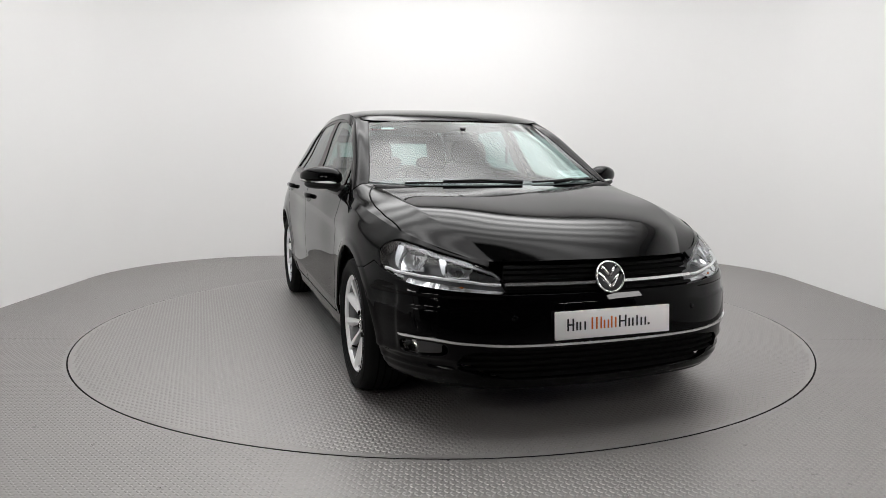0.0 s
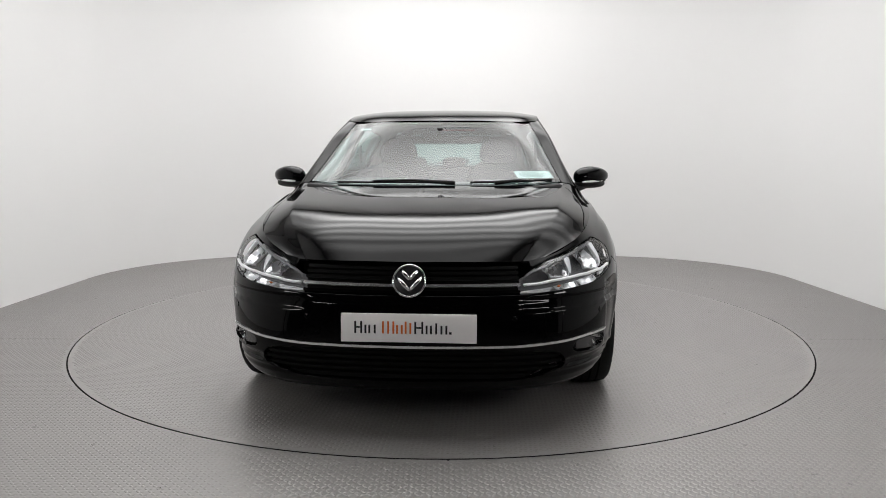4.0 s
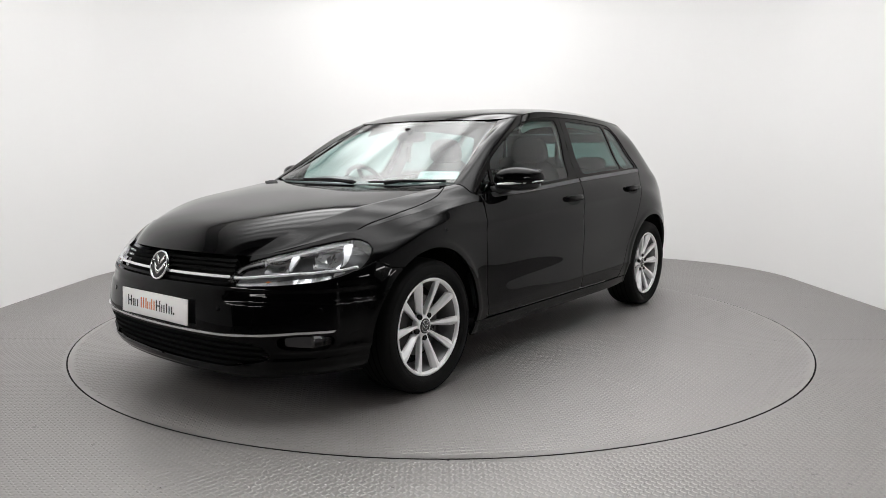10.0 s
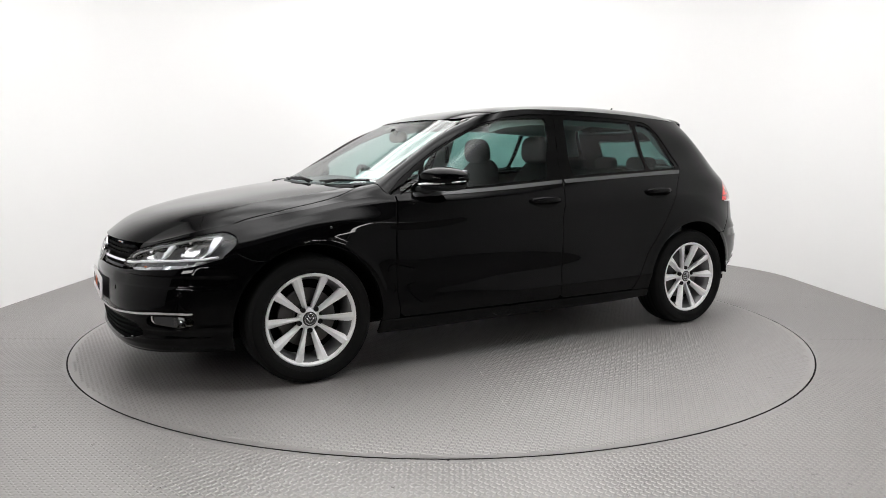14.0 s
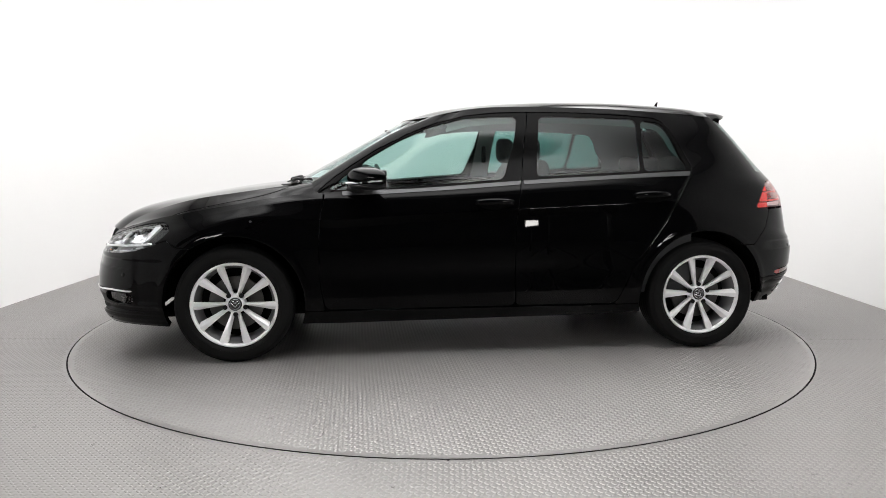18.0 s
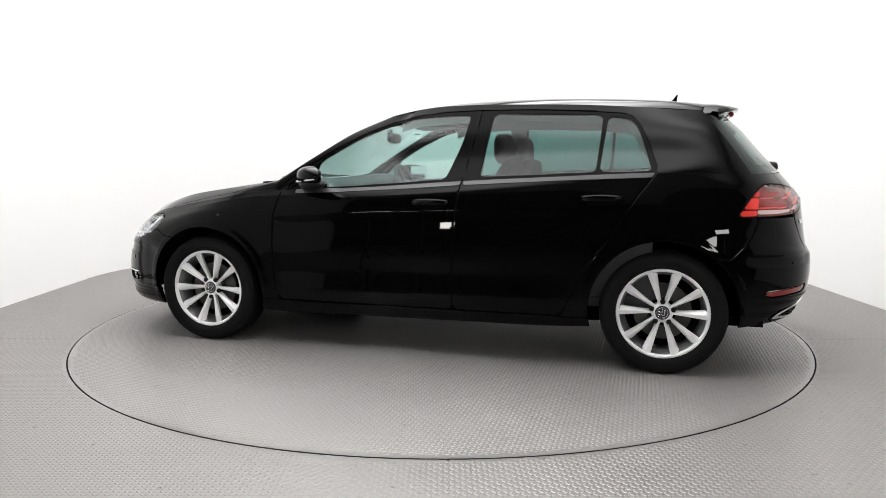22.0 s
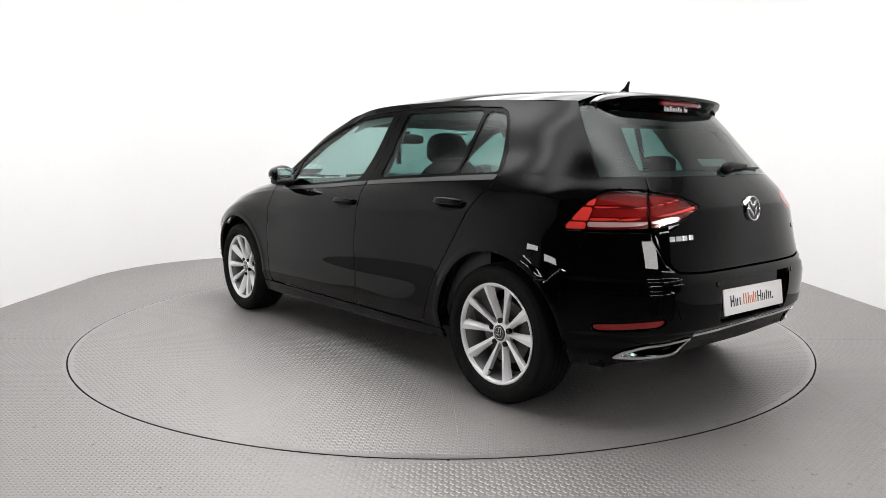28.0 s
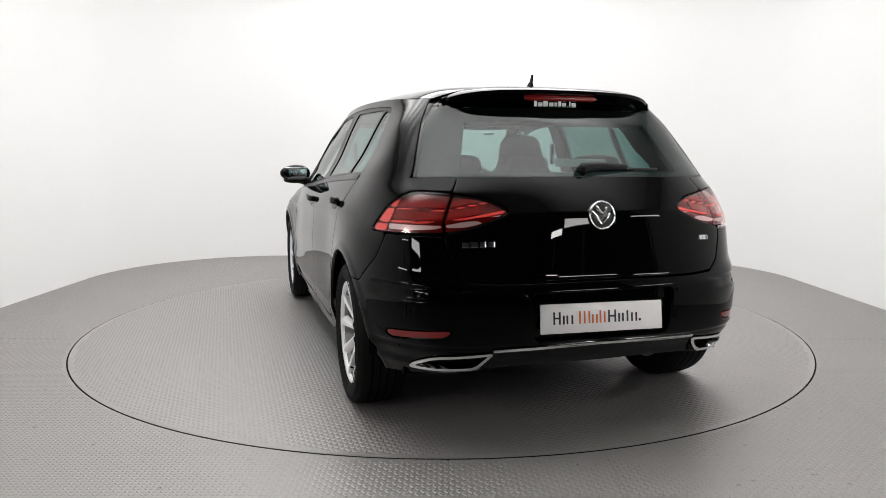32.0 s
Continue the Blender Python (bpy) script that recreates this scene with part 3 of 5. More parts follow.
def panel(name, skin, field, material, parent, label="", side=1, offset=0.0, depth=0.014, both=False, thick=0.0):
    """Cuts a panel out of a skin. side -1: mirrored to the car's right; both: one piece over the middle. The rim is turned inward."""
    pts, nrm, faces, edge = clip(skin, field)
    pts = pts + nrm * offset
    bm = bmesh.new()
    plain = set()
    for s in ((1, -1) if both else (side,)):
        vs = [bm.verts.new((p[0], p[1] * s, p[2])) for p in pts]
        ns = {v: Vector((n[0], n[1] * s, n[2])) for v, n in zip(vs, nrm)}
        plain.update(v for v, e in zip(vs, edge) if e)
        for f in faces:
            try:
                bm.faces.new([vs[i] for i in (f if s > 0 else f[::-1])])
            except ValueError:
                pass
        if s == (1 if both else side):
            norm = ns
        else:
            norm.update(ns)
    if both:
        mid = [v for v in bm.verts if abs(v.co.y) < 1e-4]
        bmesh.ops.remove_doubles(bm, verts=mid, dist=2e-4)
    for e in [e for e in bm.edges if len(e.link_faces) == 1]:
        e.smooth = False
    if depth:
        rim = [e for e in bm.edges if len(e.link_faces) == 1]
        soft_rim = material is PAINT and depth >= .014
        out_v = {}
        for e in rim:
            l = e.link_loops[0]
            a, b = l.vert, l.link_loop_next.vert
            side_way = (b.co - a.co).cross(norm.get(a, Vector((0, 0, 1))))
            for v in (a, b):
                out_v[v] = out_v.get(v, Vector()) + side_way
        for _ in range(2):
            even = dict(out_v)
            for e in rim:
                a, b = e.verts
                if a in out_v and b in out_v:
                    even[a], even[b] = even[a] + out_v[b] * .7, even[b] + out_v[a] * .7
            out_v = even
        # three steps round the edge of a painted panel, one straight wall on the rest
        levels = ((.0010, .0004), (.0017, .0014), (.0019, depth)) if soft_rim else ((0.0, depth),)
        chain = {}
        for e in rim:
            for v in e.verts:
                if v not in chain:
                    n_ = norm.get(v, Vector((0, 0, 1)))
                    o_ = out_v.get(v, Vector())
                    o_ = o_.normalized() if o_.length > 1e-9 else o_
                    grow = 0.0 if v in plain else 1.0
                    chain[v] = [v] + [bm.verts.new(v.co + o_ * go * grow - n_ * dn) for go, dn in levels]
        for e in rim:
            l = e.link_loops[0]
            a, b = l.vert, l.link_loop_next.vert
            for k in range(len(levels)):
                bm.faces.new((chain[b][k], chain[a][k], chain[a][k + 1], chain[b][k + 1]))
            e.smooth = soft_rim and not (a in plain and b in plain)
    return part(name, bm, material, parent, label)


def f_max(*fs):
    return np.maximum.reduce(fs)


def f_min(*fs):
    return np.minimum.reduce(fs)


lower_all, LK = along([BOTTOM, LOW, BUMPER, WAIST, LEDGE, SHOULDER, UPPER, BELT, BELT[:6] + GLASS_LOW[5:]], 560)
green_all, GK = along([COWL + UPPER[6:], COWL + BELT[6:], GLASS_LOW, GLASS_HIGH, RAIL], 400)
lower_net, ghost = lower_all[:8], lower_all[8]
green_net, under = green_all[1:], green_all[0]
# the belt of both skins is one line behind the windscreen foot; ghost rows give matching tangents
lk_belt = np.linspace(0, 1, 560)
front_part = lk_belt < LK[6]
ghost[front_part] = (lower_net[-1] * 2 - lower_net[-2])[front_part]
def ramp(x, *knots):
    return np.interp(-x, [-k for k, _ in knots], [v for _, v in knots])


fx = lower_net[6, :, 0]
FOLDS = {6: ramp(fx, (1.6, 0), (1.4, 1), (.9, 1), (.6, .3), (.3, 0)), 5: ramp(fx, (1.1, 0), (.8, 1), (-1.35, 1), (-1.62, .5), (-1.8, .4), (-1.92, 1), (-3, 1)), 1: ramp(fx, (3, .7), (1.7, .7), (1.0, 1), (-1.0, 1), (-1.6, .6), (-3, .6)),
         3: ramp(fx, (3, .5), (1.95, .5), (1.75, 0), (-1.8, 0), (-1.95, .7), (-3, .7))}
lower_grid, _ = across(np.concatenate([lower_net, ghost[None]]), 96, 0, 7, FOLDS)
gu = np.linspace(0, 1, 400)
under[gu < GK[5]] = (green_net[0] * 2 - green_net[1])[gu < GK[5]]
green_grid, _ = across(np.concatenate([under[None], green_net]), 48, 1, 4)
# draw the foot of the upper skin onto the rim of the lower one, fading out upwards
rim_line = lower_grid[-1]
for k in np.where(green_grid[0, :, 0] < .80)[0]:
    a, b, p = rim_line[:-1], rim_line[1:], green_grid[0, k]
    t = np.clip(((p - a) * (b - a)).sum(1) / ((b - a) ** 2).sum(1), 0, 1)[:, None]
    on = a + (b - a) * t
    shift = on[((on - p) ** 2).sum(1).argmin()] - p
    fade = np.clip(1 - np.arange(len(green_grid)) / (.6 * len(green_grid)), 0, 1) ** 2
    green_grid[:, k] += fade[:, None] * shift
WB, WHEEL_Z, ARCH = 1.31, 0.312, 0.37
for cx in (WB, -WB):  # a soft flare round each wheel arch
    r = np.hypot(lower_grid[:, :, 0] - cx, lower_grid[:, :, 2] - WHEEL_Z)
    lip = np.clip((ARCH + .046 - r) / .022, 0, 1)
    lower_grid[:, :, 1] += np.where(lower_grid[:, :, 1] > .6, .004 * np.exp(-((r - ARCH) / .06) ** 2) + .0030 * lip * lip * (3 - 2 * lip), 0)
base = Skin(lower_grid)


def soft_step(x, a, b):
    t = np.clip((x - a) / (b - a), 0, 1)
    return t * t * (3 - 2 * t)


# front bumper: a blade under the fog lamps, a lip along the bottom, flat corners behind a fold; rear bumper: a ledge over the lower trim
bx_, bz_, bw_ = base.P[:, 0], base.P[:, 2], base.w
ahead = soft_step(bx_, 1.62, 1.74)
press = -.010 * ahead * soft_step(bw_, .60, .68) * soft_step(bz_, .262, .272) * (1 - soft_step(bz_, .296, .304))
press += .008 * ahead * (1 - soft_step(bz_, .236, .250)) * soft_step(bz_, .19, .21)
press -= .007 * ahead * soft_step(bw_, .905, .930) * soft_step(bz_, .30, .34) * (1 - soft_step(bz_, .56, .60))
press -= .006 * ahead * soft_step(bz_, .500, .507) * (1 - soft_step(bz_, .545, .560)) * soft_step(bw_, .36, .50)
behind = soft_step(-bx_, 1.66, 1.78)
press -= .009 * behind * (1 - soft_step(bz_, .388, .400)) * soft_step(bz_, .30, .33)
press -= .007 * behind * soft_step(bz_, .560, .572) * (1 - soft_step(bz_, .610, .622)) * (1 - soft_step(-bx_, 2.0, 2.04))
lower_grid = lower_grid + (base.N * press[:, None]).reshape(lower_grid.shape)
LOWER, GREEN = Skin(lower_grid), Skin(green_grid)

# bonnet: from the middle outwards, nose to cowl
NOSE = line("2.118,0,.692 2.101,.2,.692 2.058,.34,.687 1.997,.438,.682 1.978,.485,.684 1.95,.53,.695")
HOOD_ROWS = [NOSE] + [line(t) for t in ("2.005,0,.771 1.988,.25,.769 1.948,.40,.763 1.89,.497,.751 1.85,.575,.745 1.80,.66,.745",
             "1.845,0,.825 1.835,.27,.824 1.802,.43,.818 1.745,.566,.808 1.715,.635,.795 1.672,.712,.774", "1.66,0,.863 1.652,.28,.863 1.625,.46,.861 1.57,.612,.858 1.565,.675,.833 1.56,.748,.797",
             "1.46,0,.898 1.45,.28,.898 1.422,.47,.896 1.37,.638,.892 1.345,.706,.870 1.31,.785,.842", "1.27,0,.927 1.26,.28,.926 1.228,.48,.925 1.18,.656,.919 1.14,.722,.902 1.08,.794,.875",
             "1.09,0,.947 1.068,.29,.947 1.015,.49,.950 .930,.668,.957 .896,.738,.951 .86,.800,.904")]
hood_net = np.asarray(HOOD_ROWS)
# the ridge from the screen's foot to the grille's end stays a sharp fold between two even surfaces
inner_h, _ = along(hood_net[:, :4], 56, True, False)
outer_h, _ = along(hood_net[:, 3:], 26, False, False)
hood_grid = smooth_across(np.concatenate([inner_h, outer_h[:, 1:]], 1), 110)
HOOD = Skin(hood_grid)

ROOF_ROWS = [line(t) for t in (".365,0,1.322 .352,.28,1.320 .312,.47,1.317 .226,.598,1.326", ".22,0,1.367 .21,.29,1.364 .18,.49,1.357 .13,.604,1.347",
             ".09,0,1.392 .085,.30,1.388 .07,.50,1.376 .05,.607,1.362", "-.07,0,1.411 -.07,.30,1.407 -.075,.50,1.394 -.08,.605,1.378",
             "-.30,0,1.428 -.30,.30,1.423 -.30,.50,1.407 -.30,.605,1.384", "-.76,0,1.438 -.76,.30,1.432 -.76,.49,1.412 -.76,.59,1.380",
             "-1.18,0,1.425 -1.18,.29,1.419 -1.18,.47,1.396 -1.18,.565,1.360", "-1.42,0,1.407 -1.42,.28,1.401 -1.42,.45,1.377 -1.42,.535,1.345",
             "-1.52,0,1.397 -1.51,.27,1.391 -1.49,.42,1.368 -1.475,.51,1.341")]
roof_net, _ = along(ROOF_ROWS, 60, True, False)
roof_grid = smooth_across(roof_net, 110)
ROOF = Skin(roof_grid)


car = tagged(new("car"), "glossy black five-door hatchback car with silver alloy wheels", "car")


def wheel_holes(s):
    return f_min(np.hypot(s.P[:, 0] - WB, s.P[:, 2] - WHEEL_Z) - ARCH, np.hypot(s.P[:, 0] + WB, s.P[:, 2] - WHEEL_Z) - ARCH)


GAPH = 0.0034
lx, ly, lz = LOWER.P.T
gx, gy, gz = GREEN.P.T
arch = -wheel_holes(LOWER)

# outlines in the side view (x, z)
DOOR_F = [(.831, .275), (.856, .414), (.862, .633), (.850, .786), (.83, .875), (.83, .93), (.83, 1.2), (-.29, 1.2), (-.251, .975), (-.213, .711), (-.21, .415), (-.215, .275)]
DOOR_R = [(-.215, .275), (-.21, .415), (-.213, .711), (-.251, .975), (-.29, 1.2), (-1.33, 1.2), (-1.25, 1.01), (-1.163, .894), (-1.081, .758), (-.977, .604), (-.904, .51), (-.865, .42), (-.80, .275)]
DLO = [(.876, .903), (.783, .983), (.664, 1.062), (.542, 1.138), (.355, 1.230), (.197, 1.290), (.037, 1.330), (-.124, 1.347), (-.301, 1.354), (-.606, 1.354), (-.927, 1.341), (-1.09, 1.328), (-1.135, 1.308), (-1.175, 1.26), (-1.226, 1.15), (-1.262, 1.05), (-1.258, 1.018), (-.25, .965), (.45, .920)]

# headlight and tail light outlines on the skin
HEAD = LOWER.wz([(2.095, .415, .578), (2.06, .425, .62), (2.036, .449, .652), (1.948, .548, .688), (1.78, .681, .733), (1.67, .745, .75), (1.632, .80, .722), (1.706, .82, .645), (1.78, .79, .612), (1.88, .745, .592), (2.03, .588, .576)])
TAIL = LOWER.wz([(-1.635, .800, .804), (-1.665, .775, .85), (-1.71, .735, .915), (-1.752, .685, .958), (-1.79, .655, .965), (-1.853, .59, .962), (-1.926, .43, .94), (-1.968, .365, .905), (-1.972, .355, .885), (-1.958, .47, .838), (-1.925, .574, .813), (-1.80, .70, .806)])
head_f = inside(smooth_poly(HEAD, 1), LOWER.w, lz)
tail_f = inside(smooth_poly(TAIL, 1), LOWER.w, lz)
w_gate = LOWER.w[LOWER.near((-1.905, .590, .83))]
GATE = [(w_gate, 1.2), (w_gate, .80), (w_gate + .012, .745), (w_gate + .04, .68), (w_gate + .095, .64), (w_gate + .2, .634), (9, .634), (9, 1.2)]
gate_f = inside(GATE, LOWER.w, lz)
w_tip = LOWER.w[LOWER.near((1.62, .79, .70))]
w_arch_r = LOWER.w[LOWER.near((-1.60, .80, .55))]
w_arch_f = LOWER.w[LOWER.near((1.62, .865, .60))]
w_in = LOWER.w[LOWER.near((2.05, .42, .60))]
# front bumper: everything ahead below the wing joint
BUMP_F = [(-1, .10), (-1, .565), (w_in, .568), (w_in + .2, .58), (w_tip - .1, .628), (w_tip, .66), (w_arch_f + .03, .625), (w_arch_f + .25, .60), (w_arch_f + .25, .10)]
bumpf_f = inside(BUMP_F, LOWER.w, lz)
GRILLE = [(-1, .566), (w_in, .569), (w_in - .005, .665), (-1, .70)]
grille_f = inside(GRILLE, LOWER.w, lz)
BUMP_R = [(w_arch_r - .25, .10), (w_arch_r - .25, .60), (w_arch_r, .60), (w_gate - .36, .70), (w_gate - .30, .80), (w_gate - .004, .80), (w_gate - .004, .77), (w_gate + .010, .74), (w_gate + .04, .675), (w_gate + .095, .636), (w_gate + .2, .63), (9, .63), (9, .10)]
bumpr_f = inside(BUMP_R, LOWER.w, lz)
doorf_f = inside(smooth_poly(DOOR_F, 1), lx, lz)
doorr_f = inside(smooth_poly(DOOR_R, 1), lx, lz)
sill_f = inside([(.96, .15), (.96, .268), (-.96, .268), (-.96, .15)], lx, lz)

doors = {}
for s in (1, -1):
    panel("front_wing", LOWER, f_max(arch, -bumpf_f, -head_f, -doorf_f, -(lx - .835), w_in + .05 - LOWER.w, -sill_f) + GAPH, PAINT, car, side=s)
    door_f = panel("front_door", LOWER, f_max(doorf_f, arch, -sill_f) + GAPH, PAINT, car, side=s)
    door_r = panel("rear_door", LOWER, f_max(doorr_f, arch, -sill_f) + GAPH, PAINT, car, side=s)
    doors[s] = (door_f, door_r)
    panel("sill", LOWER, f_max(sill_f, arch) + GAPH, PAINT, car, side=s)
    panel("rear_quarter", LOWER, f_max(arch, -doorr_f, lx + .78, -bumpr_f, -tail_f, -gate_f, -sill_f, -(-.2 - lx)) + GAPH, PAINT, car, side=s)
LW = LOWER.w
low_grille_f = inside(smooth_poly([(-1, .222), (.40, .23), (.60, .262), (.64, .285), (.60, .335), (.43, .352), (-1, .354)], 1), LW, lz)
fog_f = inside(smooth_poly([(.67, .325), (.82, .306), (.885, .318), (.90, .362), (.76, .374), (.675, .367)], 1), LW, lz)
bumper_f = panel("front_bumper", LOWER, f_max(bumpf_f, arch, -head_f, -low_grille_f, -fog_f) + GAPH, PAINT, car, both=True, depth=.03)
recess_f = inside(smooth_poly([(-.305, .59), (.305, .59), (.285, .405), (-.285, .405)], 1), ly, lz) + np.where(lx < -1.5, 0, 9)
refl_f = inside(smooth_poly(LOWER.wz([(-1.787, .80, .438), (-2.013, .583, .462), (-1.999, .607, .425), (-1.811, .785, .405)]), 1), LW, lz)
EXH = LOWER.wz([(-1.815, .70, .29), (-1.86, .69, .318), (-1.947, .642, .352), (-2.04, .425, .372), (-2.015, .455, .335), (-1.975, .474, .296), (-1.90, .60, .288)])
exh_f = inside(smooth_poly(EXH, 1), LW, lz)
diff_f = inside(LOWER.wz([(-2.03, .44, .362), (-2.07, .2, .378), (-2.08, 0, .378)]) + [(9, .378), (9, .2), (LOWER.w[LOWER.near((-1.98, .47, .29))], .2)], LW, lz)
bumper_r = panel("rear_bumper", LOWER, f_max(bumpr_f, arch, -tail_f, -recess_f, -refl_f, -exh_f, -diff_f) + GAPH, PAINT, car, both=True, depth=.03)
tailgate = panel("tailgate", LOWER, f_max(gate_f, -tail_f) + GAPH, PAINT, car, both=True)
hx, hy, hz = HOOD.P.T
corner_f = inside(smooth_poly([(1.66, .95), (1.66, .722), (1.58, .728), (1.45, .745), (1.28, .750), (1.15, .742), (1.07, .728), (1.005, .702), (.958, .672), (.935, .63), (.70, .60), (.70, .95)], 1), hx, hy)
bonnet = panel("bonnet", HOOD, -corner_f + GAPH, PAINT, car, both=True)
for s in (1, -1):
    panel("wing_top", HOOD, corner_f + GAPH, PAINT, car, side=s)
roof = panel("roof", ROOF, ROOF.u * 0 - 1.0, PAINT, car, both=True)

# greenhouse
dlo_f = inside(DLO, gx, gz)
u_ws, u_gate = GK[3], GREEN.u[GREEN.near((-1.61, .596, 1.13))]
ws_f = f_max((GREEN.u - u_ws + .0006) * 3, -(GREEN.v - .02), (GREEN.v - .985)) * 1.0
rear_glass_f = f_max((u_gate + .0010 - GREEN.u) * 3, -(GREEN.v - .015), GREEN.v - .93)
for s in (1, -1):
    panel("side_frame", GREEN, f_max(-dlo_f, (u_ws + .0003 - GREEN.u) * 3, (GREEN.u - u_gate + .0008) * 3) + .001, PAINT, car, side=s, depth=.03)
    G1 = [(.660, .922), (.627, 1.05), (.612, 1.080), (.541, 1.122), (.417, 1.190), (.228, 1.271), (.069, 1.315), (-.10, 1.328), (-.262, 1.333), (-.232, 1.186), (-.154, .978), (.378, .938)]
    G2 = [(-.391, 1.335), (-.978, 1.324), (-.955, 1.022), (-.342, .992), (-.367, 1.17)]
    G3 = [(-1.006, 1.318), (-1.125, 1.301), (-1.166, 1.24), (-1.226, 1.062), (-1.232, 1.030), (-.973, 1.021)]
    G0 = [(.650, 1.050), (.815, .922), (.692, .920)]
    allg = f_min(*[inside(smooth_poly(g, 1), gx, gz) for g in (G1, G2, G3, G0)])
    # the joint between the doors runs up through the black pillar
    joint_x = np.interp(gz, [.97, 1.354], [-.252, -.324])
    bpillar = f_max(dlo_f, -allg, .003 - np.abs(gx - joint_x))
    panel("window_frame", GREEN, bpillar + .0005, BLACK_GLOSS, car, side=s, offset=-.004, depth=.02)
    for nm, g, mt, par_ in (("front_window", G1, GLASS_SIDE, "f"), ("rear_window", G2, GLASS_PRIVACY, "r"), ("quarter_window", G3, GLASS_PRIVACY, "r"), ("corner_window", G0, GLASS_PRIVACY, "f")):
        panel(nm, GREEN, inside(smooth_poly(g, 1), gx, gz) - .003, mt, doors[s][0] if par_ == "f" else doors[s][1], side=s, offset=-.008, depth=0)
panel("windscreen", GREEN, ws_f, GLASS_FRONT, car, both=True, offset=-.003, depth=0)
panel("rear_screen", GREEN, rear_glass_f, GLASS_REAR, car, both=True, offset=-.002, depth=0)
belt_z = np.interp(-lx, [-c[0] for c in BELT[6:12]], [c[2] for c in BELT[6:12]])
for s in (1, -1):
    for k, (x0, x1, ff) in enumerate(((.735, -.262, doorf_f), (-.262, -1.3, doorr_f))):
        panel("belt_moulding", LOWER, f_max(belt_z - .020 - lz, lx - x0 + .002, x1 + .002 - lx, ff + .003), MOULDING, doors[s][k], "thin satin strip under the window", side=s, offset=.0035, depth=.006)

# ---- wheels ----
def lathe_y(bm, profile, seg=72):
    """Turns (radius, outward) about the wheel's axle, which points to +y."""
    m = Matrix(((1, 0, 0, 0), (0, 0, 1, 0), (0, -1, 0, 0), (0, 0, 0, 1)))
    return lathe(bm, profile, seg, m)


